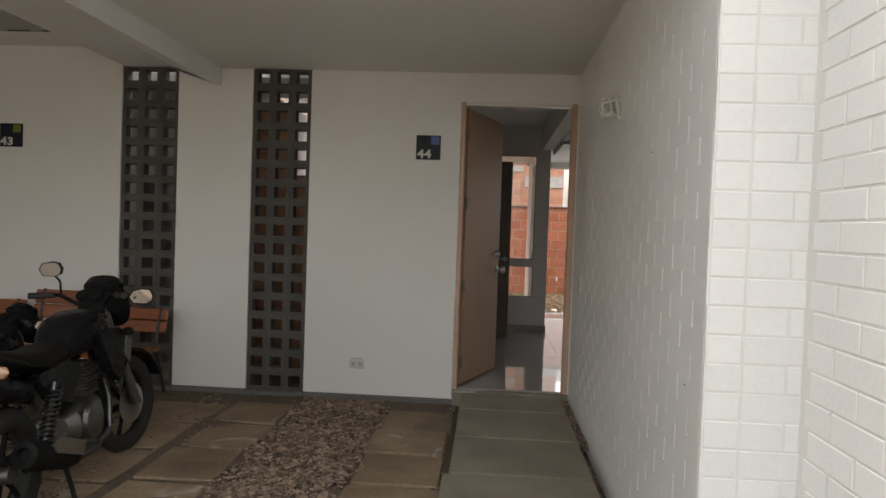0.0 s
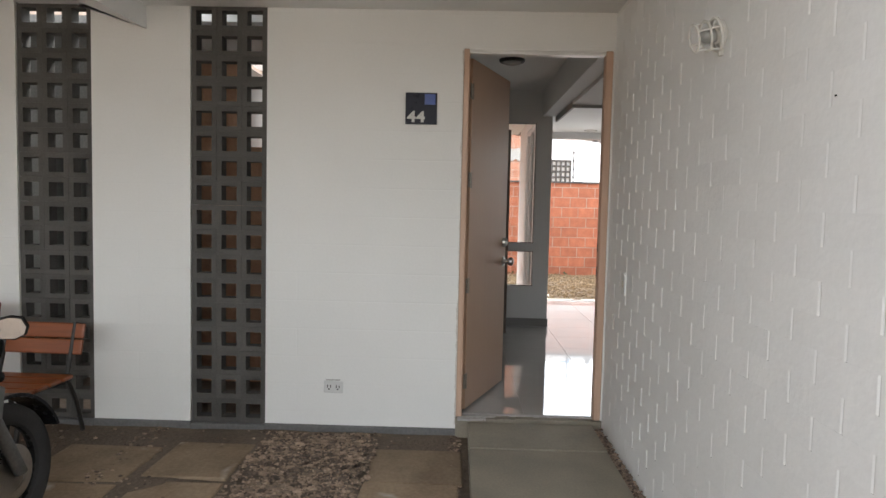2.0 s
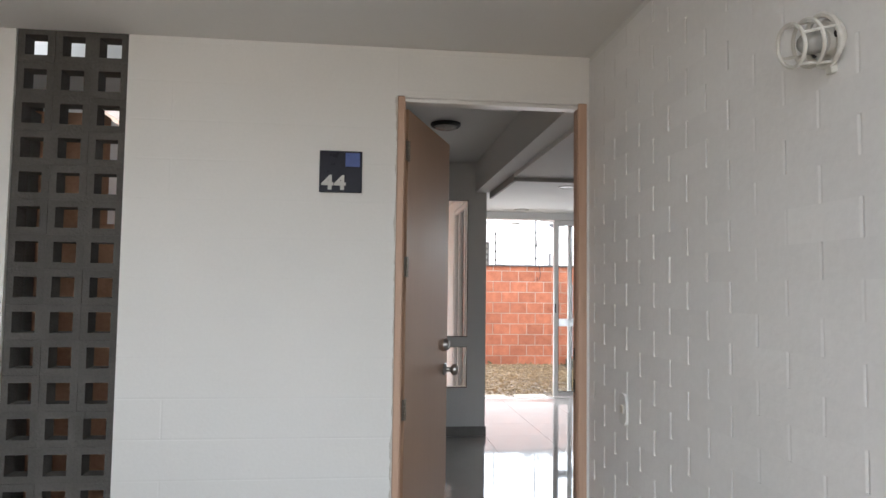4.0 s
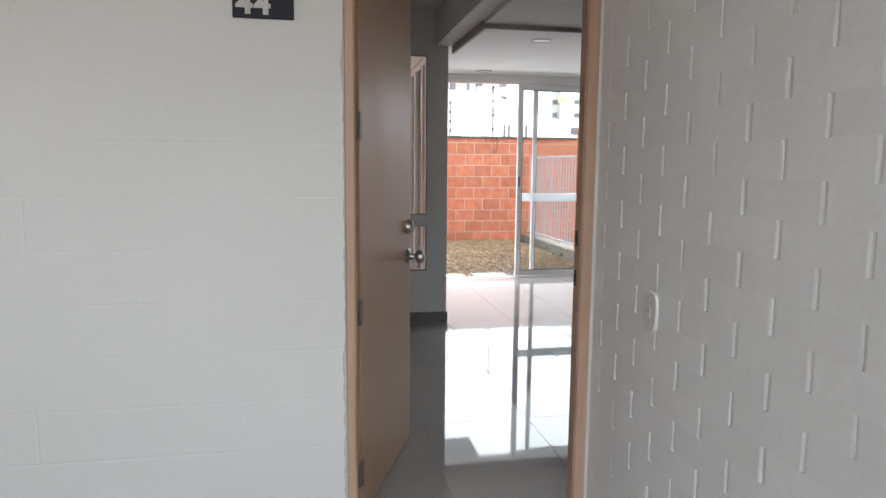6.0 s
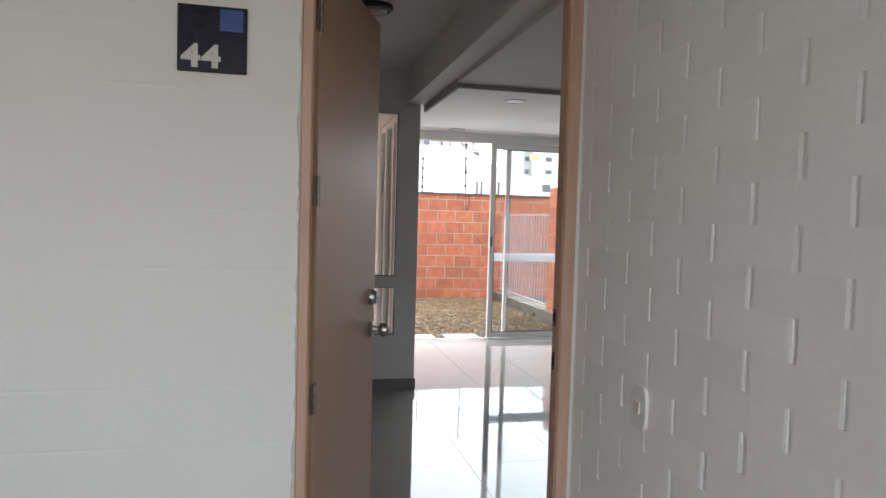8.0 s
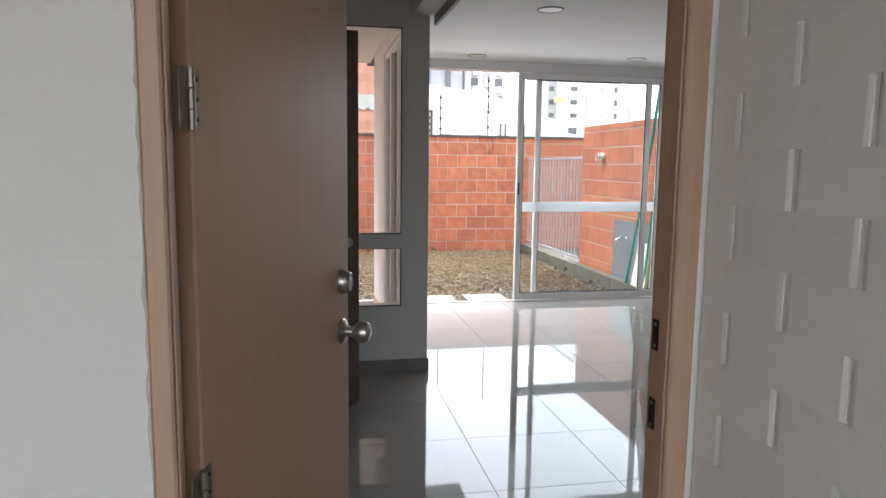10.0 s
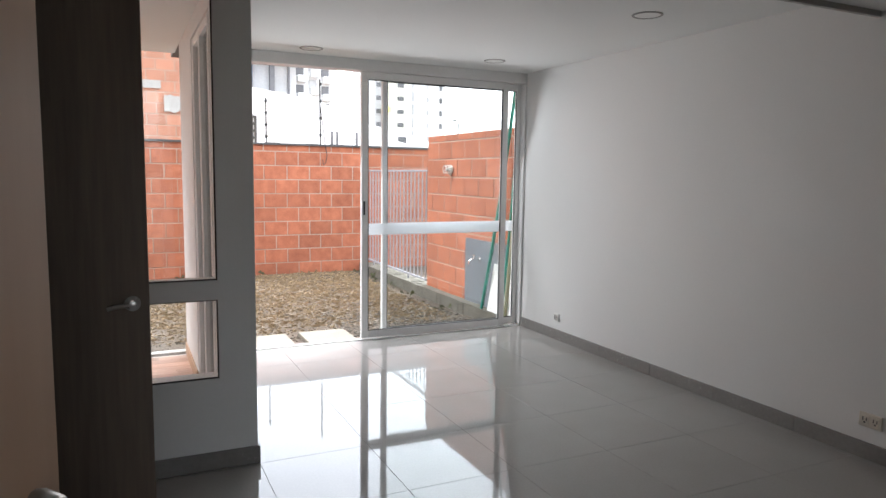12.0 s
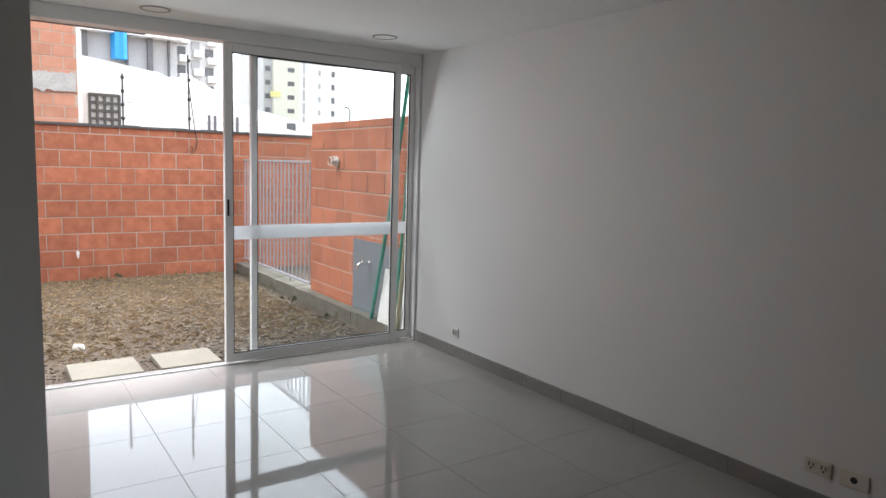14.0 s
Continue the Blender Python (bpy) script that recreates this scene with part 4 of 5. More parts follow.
prism(bm, [(0.017 * math.cos(a) * (1 + 0.3 * math.sin(3 * a)), 0.05 * math.sin(a)) for a in [i * 0.6283 for i in range(10)]], -0.004, 0.004, "y")
part("dab", bm, plastic_white, blk)

# ---- houses beyond ----
far_white = material("far_white_render", (0.78, 0.78, 0.77), (0.85, 0.85, 0.84), 0.8, big=0.3, fine=8, bump=0.05)
far_grey = material("far_concrete", (0.38, 0.38, 0.38), (0.48, 0.48, 0.475), 0.9, big=0.3, fine=4, bump=0.05)
tower_white = material("far_tower_render", (0.68, 0.68, 0.675), (0.76, 0.76, 0.75), 0.9, big=0.2, fine=3, bump=0.0)
far_cream = material("far_cream_render", (0.60, 0.595, 0.50), (0.67, 0.665, 0.57), 0.9, big=0.2, fine=4, bump=0.0)
far_dark = material("far_window_dark", (0.09, 0.09, 0.095), (0.15, 0.15, 0.155), 0.4, bump=0.0)
blue_tarp = material("blue_tarp", (0.02, 0.25, 0.62), (0.05, 0.36, 0.75), 0.5, big=0.8, fine=6, bump=0.3)
white_house = thing("white_house", "white rendered house with a sloping parapet", "house", (0, 16, 0))
bm = bmesh.new()
prism(bm, [(2.28, -0.3), (2.28, 3.40), (2.65, 3.35), (4.05, 3.16), (5.30, 2.46), (7.3, 2.07), (14.0, 1.5), (14.0, -0.3)], 0, 5, "y")
part("wall", bm, far_white, white_house)
for z in (2.82, 2.52, 2.22, 1.95):
    bm = bmesh.new()
    box(bm, 3.3, -0.02, z, 6.2 if z < 2.5 else 4.6, -0.001, z + 0.015)
    part("siding_line", bm, far_white, white_house)
for x in (5.0, 5.13, 5.62):
    bm = bmesh.new()
    box(bm, x, -0.03, 1.6, x + 0.05, -0.002, 2.36)
    part("slit_window", bm, far_dark, white_house)
lattice = new("lattice_window")
lattice.parent = white_house
lattice.location.x = 0.05
bm = bmesh.new()
box(bm, 2.55, -0.05, 1.9, 3.23, -0.002, 2.70)
part("backing", bm, far_white, lattice)
bm = bmesh.new()
for i in range(5):
    x = 2.61 + i * 0.135
    box(bm, x, -0.12, 1.92, x + 0.045, -0.051, 2.64)
    z = 1.96 + i * 0.158
    for j in range(4):
        box(bm, 2.6555 + j * 0.135, -0.118, z, 2.7445 + j * 0.135, -0.051, z + 0.05)
part("lattice", bm, screen_concrete, lattice, "dark block lattice")


def far(x, z, y0, y1):
    k = (y1 - 0.66) / (y0 - 0.66)
    return 0.8 + (x - 0.8) * k, 1.41 + (z - 1.41) * k


# grey unfinished block with a blue tarp
shell = thing("concrete_building", "unfinished grey concrete block with a blue tarpaulin", "building", (-0.1, 95.9, -1.55))
shell.scale = (2.1, 2.1, 2.1)
x0, _ = far(5.0, 0, 40, 46)
x1, _ = far(9.75, 0, 40, 46)
bm = bmesh.new()
box(bm, x0 + 0.4, 0.5, -1, x1, 8, 11)
part("core", bm, far_grey, shell)
for i in range(4):
    bm = bmesh.new()
    z = 1.0 + i * 2.55
    box(bm, x0, -0.35, z, x1 + 0.2, 0.499, z + 0.28)
    part("floor_slab", bm, far_white, shell)
    for k, w in enumerate((0.1, 2.5, 3.7, 4.9)):
        bm = bmesh.new()
        box(bm, x0 + w, 0.2, z + 0.281, x0 + w + (0.3 if k % 2 == 0 else 0.1), 0.498, z + 2.549)
        part("dark_bay", bm, far_dark, shell)
tx0, tz0 = far(6.42, 6.4, 40, 46)
tx1, tz1 = far(7.12, 9.2, 40, 46)
bm = bmesh.new()
prism(bm, [(tx0, 0.3), (tx0 + 0.15, -0.45), (tx0 + 0.4, -0.38), (tx1 - 0.2, -0.5), (tx1, -0.4), (tx1, 0.3)], tz0, tz1 + 0.6, "z")
part("tarpaulin", bm, blue_tarp, shell, "blue plastic tarpaulin")

# white tower with stepped balconies
tower = thing("balcony_tower", "distant white tower with stepped balconies", "building", (0, 100, 0))
x0, _ = far(14.2, 0, 60, 100)
x1, _ = far(18.3, 0, 60, 100)
bm = bmesh.new()
box(bm, x0, 0, -1, x1, 12, 24)
part("wall", bm, tower_white, tower)
rnd = random.Random(4)
for i in range(7):
    for k in range(3):
        z = 7.0 + i * 2.5 + (0.8 if k == 1 else 0.0)
        bx = x0 + 0.6 + k * (x1 - x0 - 1.2) / 3
        bm = bmesh.new()
        box(bm, bx + 0.2, -1.2, z, bx + 1.5, -0.01, z + 0.9)
        part("balcony", bm, tower_white, tower)
        bm = bmesh.new()
        box(bm, bx + 0.1, -0.2, z + 0.95, bx + 1.2, -0.012, z + 2.1)
        part("balcony_window", bm, far_dark if k != 1 else far_grey, tower)

# cream and white tower with rows of windows
flats = thing("apartment_tower", "distant cream and white apartment tower", "building", (1.45, 130, 0))
xs = [far(v, 0, 80, 130)[0] for v in (28.3, 29.4, 32.6, 37.7)]
bm = bmesh.new()
box(bm, xs[1], 0, -1, xs[2], 15, 28)
part("cream_wall", bm, far_cream, flats)
bm = bmesh.new()
box(bm, xs[2], 0.5, -1, xs[3], 15, 26)
part("white_wall", bm, tower_white, flats)
bm = bmesh.new()
box(bm, xs[0], 1.0, -1, xs[1], 15, 28)
part("side_wall", bm, far_grey, flats)
for i in range(10):
    z = far(0, 12.05, 80, 130)[1] + (i - 4) * 2.62 - 0.0
    for v, w, y, h in ((28.5, 1.0, 0.95, 0.9), (31.05, 1.4, -0.05, 0.85), (33.1, 0.5, 0.45, 2.2), (35.1, 0.6, 0.45, 1.1), (36.9, 0.7, 0.45, 1.1)):
        bm = bmesh.new()
        fx = far(v, 0, 80, 130)[0]
        box(bm, fx, y, z, fx + w, y + 0.04, z + h)
        part("window", bm, far_dark if w > 0.6 else far_grey, flats)
fx, fz = far(28.8, 9.0, 80, 130)
bm = bmesh.new()
box(bm, fx + 0.2, -0.12, fz, fx + 2.2, -0.05, fz + 1.1)
part("yellow_banner", bm, material("yellow_banner", (0.62, 0.58, 0.22), (0.70, 0.66, 0.30), 0.6, bump=0), flats, "yellow banner")
low = thing("low_white_house", "low white house with a small dark window", "house", (0, 40, 0))
bm = bmesh.new()
prism(bm, [(10.5, -1), (10.5, 6.0), (13.2, 4.6), (17.5, 3.75), (18.5, 3.4), (18.5, -1)], 0, 6, "y")
part("wall", bm, far_white, low)
bm = bmesh.new()
box(bm, 16.2, -0.05, 3.2, 16.75, -0.002, 3.7)
part("window", bm, far_dark, low)
lamp_post = thing("street_lamp", "small distant street lamp", "lamp", (15.4, 30, 0))
bm = bmesh.new()
tube(bm, [(0, 0, -0.2), (0, 0, 3.9), (-0.1, 0, 4.0), (-0.3, 0, 4.02)], 0.04, 6)
part("pole", bm, iron, lamp_post)

# ---- light well behind the block screens ----
bm = bmesh.new()
box(bm, -2.4, 1.25, -0.3, -1.70, 1.37, 2.32)
box(bm, -1.70, 1.25, -0.3, -0.48, 1.37, 1.66)
solid("wall_light_well", bm, material("dusty_clay", (0.34, 0.175, 0.10), (0.48, 0.285, 0.18), 0.9, big=3, fine=40, bump=0.5), "rough dusty clay wall in the light well", "wall")
bm = bmesh.new()
box(bm, -6.0, 1.25, -0.3, -2.401, 1.37, 2.32)
box(bm, -3.0, 0.8, -0.3, -2.9, 1.249, 1.55)
solid("wall_light_well_grey", bm, concrete, "grey wall behind the light well", "wall")
bm = bmesh.new()
box(bm, -2.12, 0.121, -0.3, -2.05, 1.249, 2.3)
solid("wall_light_well_side", bm, concrete, "grey partition in the light well", "wall")

# guessed slab, added to shade the well behind the first screen
bm = bmesh.new()
box(bm, -6.0, 0.45, 2.33, -2.10, 1.40, 2.42)
solid("light_well_shade_roof", bm, concrete, "concrete slab added to shade the light well", "roof")
# guessed slabs and left side wall, added to cut sky light in the well
bm = bmesh.new()
box(bm, -2.0995, 0.55, 2.42, -0.481, 1.45, 2.50)
box(bm, -2.0995, 1.4505, 2.60, -0.481, 3.124, 2.70)
box(bm, -2.10, 1.371, -0.3, -2.0, 3.124, 2.5)
solid("light_well_shade_slabs", bm, ceiling_paint, "off-white slabs and side wall added to dim the light well", "ceiling")

# ---- carport ground ----
def carport_height(x, y):
    return -0.117 + 0.012 * noise.noise((x * 2.2, y * 2.2, 4.0)) + 0.006 * noise.noise((x * 9, y * 9, 1.0))


solid("carport_ground", sheet(-6.0, -7.5, 0.862, -0.013, 0.08, carport_height), dirt, "packed brown earth between the paving slabs", "ground", smooth=True)
rnd = random.Random(3)
spots = []
for i in range(17000):
    x, y = rnd.uniform(-1.09, -0.43), rnd.uniform(-3.6, -0.05)
    edge = min(x + 1.09, -0.43 - x)
    if edge < 0.06 and rnd.random() < 0.6:
        continue
    spots.append((x + 0.05 * noise.noise((0, y * 3, 0)), y, -0.105 + 0.02 * noise.noise((x * 3, y * 3, 9)), rnd.uniform(0.004, 0.0095) + 0.014 * rnd.random() ** 7))
for i in range(2600):
    x, y = rnd.choice((rnd.uniform(-0.03, 0.03), rnd.uniform(0.79, 0.86), rnd.uniform(-1.82, -1.7), rnd.uniform(-2.5, -0.2))), rnd.uniform(-3.4, -0.03)
    spots.append((x, y, carport_height(x, y) + 0.004, rnd.uniform(0.004, 0.013)))
for i in range(900):
    x, y = rnd.uniform(0.806, 0.858), rnd.uniform(-1.1, -0.03)
    spots.append((x, y, rnd.uniform(-0.07, -0.04), rnd.uniform(0.005, 0.012)))
stones("carport_gravel", spots, stone_mix, "grey and brown gravel strip between the wheel tracks", "gravel")


def slab(x0, y0, x1, y1, z, mat, name, label, group, turn=0.0):
    t = thing(name, label, "paving slab", ((x0 + x1) / 2, (y0 + y1) / 2, -0.17), group=group)
    t.rotation_euler = (0, 0, radians(turn))
    hx, hy = (x1 - x0) / 2, (y1 - y0) / 2
    bm = bmesh.new()
    rbox(bm, -hx, -hy, 0, hx, hy, z + 0.17, 0.0025 if mat is path_concrete else 0.008, seg=2)
    part("slab", bm, mat, t)


ys = [-0.045, -0.47] + [-0.47 - 0.61 * i for i in range(1, 8)]
for i, (y1, y0) in enumerate(zip(ys, ys[1:])):
    slab(0.075 - (0.03 if i > 2 else 0), y0 + (0.003 if i < 2 else 0.022), 0.80, y1 - 0.002, (-0.020 - 0.005 * min(i, 3)), path_concrete, "path_slab", "smooth grey concrete slab of the entrance path", "entrance path slabs")
rnd = random.Random(8)
for i in range(11):
    y1 = -0.30 - i * 0.475
    slab(-0.43 + rnd.uniform(-0.02, 0.02), y1 - 0.45, 0.03 + rnd.uniform(-0.02, 0.01), y1, -0.10 + rnd.uniform(-0.006, 0.004), slab_concrete, "wheel_track_slab", "worn dusty concrete slab of the wheel track", "wheel track slabs", rnd.uniform(-1.5, 1.5))
for c, (x0, w) in enumerate(((-1.53, 0.42), (-2.10, 0.5), (-2.70, 0.52), (-3.3, 0.52))):
    for i in range(9):
        y1 = -0.28 - i * 0.515 - 0.07 * c
        slab(x0 + rnd.uniform(-0.02, 0.02), y1 - 0.475, x0 + w, y1, -0.108 + rnd.uniform(-0.006, 0.004), slab_concrete, "wheel_track_slab", "worn dusty concrete slab of the wheel track", "wheel track slabs", rnd.uniform(-1.5, 1.5))


# ---- wooden chairs at the wall ----
def garden_chair(m, size):
    c = thing("wooden_chair", "varnished orange wooden slat chair against the wall", "chair", group="chairs at the wall")
    c.matrix_basis = m @ Matrix.Diagonal((1, 1, size, 1))
    tilt = pose(0, 0.16, 0.36, -14, 0, 0)
    for i in range(2):
        bm = bmesh.new()
        rbox(bm, -0.26, 0, 0.125 + i * 0.094, 0.26, 0.02, 0.213 + i * 0.094, 0.008, tilt, 2)
        part("back_slat", bm, bench_wood, c)
    for i in range(4):
        bm = bmesh.new()
        rbox(bm, -0.26, -0.28 + i * 0.105, 0.36, 0.26, -0.187 + i * 0.105, 0.382, 0.005)
        part("seat_slat", bm, bench_wood, c)
    for s in (-1, 1):
        bm = bmesh.new()
        tube(bm, [(s * 0.2, 0.30, 0.0), (s * 0.2, 0.24, 0.2), (s * 0.2, 0.155, 0.352), (s * 0.2, 0.20, 0.5), (s * 0.2, 0.245, 0.66)], 0.013)
        part("back_leg", bm, iron, c)
        bm = bmesh.new()
        tube(bm, [(s * 0.2, -0.28, 0.0), (s * 0.2, -0.24, 0.2), (s * 0.2, -0.2, 0.345), (s * 0.2, 0.14, 0.345)], 0.013)
        part("front_leg", bm, iron, c)


for x, y, a, size in ((-2.385, -0.42, -3, 0.97), (-2.81, -0.50, 3, 1.15), (-3.50, -0.40, 2, 1.0)):
    garden_chair(pose(x, y, -0.105, 0, 0, a), size)

# ---- motorcycles ----
bike_black = material("black_bike_paint", (0.006, 0.006, 0.007), (0.012, 0.012, 0.013), 0.28, bump=0.0, spec=0.09)
bike_plastic = material("black_bike_plastic", (0.008, 0.008, 0.008), (0.014, 0.014, 0.014), 0.65, bump=0.1, spec=0.06)
bike_seat = material("black_vinyl", (0.007, 0.007, 0.007), (0.012, 0.012, 0.012), 0.6, bump=0.25, spec=0.07)
engine_metal = material("engine_alloy", (0.12, 0.12, 0.117), (0.22, 0.22, 0.21), 0.42, metal=0.9, big=9, fine=80, bump=0.1)
shock_steel = material("blackened_spring_steel", (0.05, 0.05, 0.05), (0.11, 0.11, 0.11), 0.3, metal=0.8, big=20, fine=90, bump=0.05)
mirror_mat = material("mirror_glass", (0.56, 0.57, 0.58), (0.6, 0.6, 0.61), 0.04, metal=1.0, bump=0.0, rough_vary=0.01)
amber = material("amber_lens", (0.34, 0.20, 0.12), (0.42, 0.27, 0.17), 0.2, bump=0.0)


def loft(bm, sections, n=16):
    """Rounded cross-sections of (x, z, half width, half height) along the bike."""
    rings = []
    for x, z, w, h in sections:
        ring = []
        for i in range(n):
            a = 2 * math.pi * i / n
            ca, sa = math.cos(a), math.sin(a)
            ring.append(bm.verts.new((x, w * math.copysign(abs(ca) ** 0.75, ca), z + h * math.copysign(abs(sa) ** 0.75, sa))))
        rings.append(ring)
    for u, w in zip(rings, rings[1:]):
        for i in range(n):
            bm.faces.new((u[i], u[(i + 1) % n], w[(i + 1) % n], w[i]))
    bm.faces.new(rings[0][::-1])
    bm.faces.new(rings[-1])


def wheel(parent, x, z, r, w, steer):
    hub = new("wheel")
    hub.parent = parent
    hub.matrix_basis = pose(x, 0, z, 0, 0, steer)
    bm = bmesh.new()
    n, k = 40, 10
    rings = []
    for i in range(n):
        a = 2 * math.pi * i / n
        ring = []
        for j in range(k):
            b = 2 * math.pi * j / k
            rr = r - w * 0.55 + w * 0.55 * math.cos(b)
            ring.append(bm.verts.new((rr * math.cos(a), w * 0.5 * math.sin(b), rr * math.sin(a))))
        rings.append(ring)
    for i in range(n):
        for j in range(k):
            bm.faces.new((rings[i][j], rings[(i + 1) % n][j], rings[(i + 1) % n][(j + 1) % k], rings[i][(j + 1) % k]))
    part("tyre", bm, rubber, hub, "black rubber tyre", True)
    bm = bmesh.new()
    ri = r - w * 0.95
    tube(bm, [(ri * math.cos(2 * math.pi * i / 32), 0, ri * math.sin(2 * math.pi * i / 32)) for i in range(32)], 0.014, 8, closed=True)
    part("rim", bm, bike_plastic, hub, smooth=True)
    for i in range(6):
        a = math.pi * i / 3 + 0.2
        bm = bmesh.new()
        tube(bm, [(0.03 * math.cos(a), 0, 0.03 * math.sin(a)), (ri * 0.5 * math.cos(a + 0.06), 0, ri * 0.5 * math.sin(a + 0.06)), (ri * math.cos(a), 0, ri * math.sin(a))], [0.016, 0.011, 0.013], 6)
        part("spoke", bm, bike_plastic, hub)
    bm = bmesh.new()
    rod(bm, (0, -0.05, 0), (0, 0.05, 0), 0.038, n=18)
    part("axle_hub", bm, engine_metal, hub, smooth=True)
    if steer:
        bm = bmesh.new()
        lathe(bm, (0, -0.052, 0), (0, -1, 0), [(0, 0.12), (0.004, 0.12), (0.004, 0.08), (0, 0.08)], 28)
        part("brake_disc", bm, steel, hub)


def motorcycle(m, size=0.92):
    b = thing("motorcycle", "black motorcycle parked on its centre stand", "motorcycle", group="parked motorcycles")
    b.matrix_basis = m @ Matrix.Diagonal((size, size, size, 1))
    R = 0.295
    wheel(b, 0.0, R, R, 0.105, 0)
    wheel(b, 1.24, R, R, 0.09, 8)
    bm = bmesh.new()
    loft(bm, [(0.47, 0.74, 0.05, 0.05), (0.52, 0.77, 0.10, 0.085), (0.62, 0.80, 0.135, 0.11), (0.75, 0.815, 0.15, 0.115), (0.88, 0.80, 0.14, 0.10), (0.97, 0.77, 0.10, 0.08), (1.0, 0.75, 0.05, 0.05)])
    part("fuel_tank", bm, bike_black, b, "glossy black fuel tank", True)
    for s in (-1, 1):
        bm = bmesh.new()
        prism(bm, [(0.66, 0.80), (0.92, 0.80), (1.08, 0.70), (1.04, 0.60), (0.9, 0.50), (0.80, 0.58)], s * 0.115, s * 0.165, "y")
        part("tank_shroud", bm, bike_black, b)
        bm = bmesh.new()
        prism(bm, [(1.0, 0.74), (1.075, 0.70), (1.03, 0.58), (0.97, 0.63)], s * 0.166, s * 0.172, "y")
        part("shroud_trim", bm, engine_metal, b, "silver shroud trim")
        bm = bmesh.new()
        prism(bm, [(0.10, 0.70), (0.40, 0.72), (0.52, 0.66), (0.42, 0.50), (0.22, 0.56)], s * 0.08, s * 0.125, "y")
        part("side_cover", bm, bike_black, b)
    bm = bmesh.new()
    loft(bm, [(-0.38, 0.88, 0.06, 0.035), (-0.25, 0.85, 0.11, 0.05), (0.0, 0.785, 0.13, 0.05), (0.25, 0.74, 0.14, 0.055), (0.45, 0.75, 0.10, 0.055), (0.53, 0.77, 0.06, 0.04)])
    part("seat", bm, bike_seat, b, "black vinyl seat", True)
    bm = bmesh.new()
    loft(bm, [(-0.52, 0.87, 0.04, 0.03), (-0.38, 0.80, 0.075, 0.05), (-0.15, 0.70, 0.10, 0.07), (0.12, 0.64, 0.10, 0.06)])
    part("tail_cowl", bm, bike_black, b, smooth=True)
    bm = bmesh.new()
    tube(bm, [(-0.02, -0.15, 0.77), (-0.3, -0.16, 0.86), (-0.47, -0.1, 0.92), (-0.47, 0.1, 0.92), (-0.3, 0.16, 0.86), (-0.02, 0.15, 0.77)], 0.012)
    part("grab_rail", bm, bike_plastic, b, smooth=True)
    for s in (-1, 1):
        bm = bmesh.new()
        tube(bm, [(-0.28, s * 0.08, 0.79), (-0.285, s * 0.16, 0.795)], 0.008)
        lathe(bm, (-0.285, s * 0.15, 0.795), (-0.3, s, 0), [(0, 0.015), (0.02, 0.027), (0.06, 0.024), (0.085, 0.0)], 14)
        part("turn_signal", bm, amber, b, "pale amber turn signal", True)
        bm = bmesh.new()
        tube(bm, [(1.05, s * 0.13, 0.77), (1.06, s * 0.2, 0.765)], 0.008)
        lathe(bm, (1.06, s * 0.19, 0.765), (0, s, 0), [(0, 0.015), (0.02, 0.025), (0.05, 0.022), (0.07, 0.0)], 12)
        part("turn_signal", bm, bike_plastic, b, smooth=True)
        # fork, shock, foot peg, handlebar half, mirror
        bm = bmesh.new()
        rod(bm, (1.26, s * 0.085, R), (1.14, s * 0.085, 0.60), 0.027, 0.026, 14)
        rod(bm, (1.14, s * 0.085, 0.60), (1.04, s * 0.085, 0.90), 0.017, n=12)
        part("fork_leg", bm, engine_metal, b, "grey fork leg", True)
        bm = bmesh.new()
        rod(bm, (0.06, s * 0.14, R + 0.02), (0.24, s * 0.13, 0.64), 0.014)
        for i in range(11):
            f = 0.3 + 0.06 * i
            p = Vector((0.06 + 0.18 * f, s * 0.138, R + 0.02 + (0.64 - R - 0.02) * f))
            tube(bm, [p + Vector((0.032 * math.cos(a), 0.032 * math.sin(a), 0.004 * a / 6.28)) for a in [6.283 * q / 10 for q in range(10)]], 0.0065, 6, closed=True)
        part("shock_absorber", bm, shock_steel, b, "steel spring shock absorber", True)
        bm = bmesh.new()
        reach = 0.365 if s < 0 else 0.29
        tube(bm, [(1.04, 0, 0.915), (1.02, s * 0.1, 0.93), (0.98, s * 0.18, 0.985), (0.88, s * (reach - 0.005), 0.99)], 0.0115)
        part("handlebar", bm, bike_plastic, b, smooth=True)
        bm = bmesh.new()
        rod(bm, (0.945, s * (reach - 0.11), 0.988), (0.875, s * reach, 0.99), 0.018, n=14)
        tube(bm, [(0.98, s * (reach - 0.145), 0.985), (0.985, s * (reach - 0.065), 0.975), (0.935, s * (reach + 0.02), 0.97)], 0.006, 6)
        part("grip", bm, rubber, b, "black rubber grip and lever", True)
        bm = bmesh.new()
        my, mz = (0.40, 0.975) if s < 0 else (0.215, 1.135)
        tube(bm, [(0.975, s * 0.16, 0.985), (1.0, s * (0.16 + my) / 2, (0.99 + mz) / 2), (0.975, s * my, mz - 0.02)], 0.0065, 7)
        part("mirror_stem", bm, bike_plastic, b, smooth=True)
        tilt = pose(0.965, s * my, mz, 0, -5, 34 if s < 0 else 22)
        outline = [(-0.065, 0.0), (-0.05, 0.036), (-0.01, 0.045), (0.045, 0.036), (0.065, 0.0), (0.045, -0.036), (-0.02, -0.045), (-0.055, -0.03)]
        bm = bmesh.new()
        prism(bm, outline, -0.004, 0.018, "x", tilt)
        head = part("mirror_shell", bm, bike_plastic, b)
        bm = bmesh.new()
        prism(bm, [(u * 0.9, v * 0.9) for u, v in outline], -0.006, -0.0045, "x", tilt)
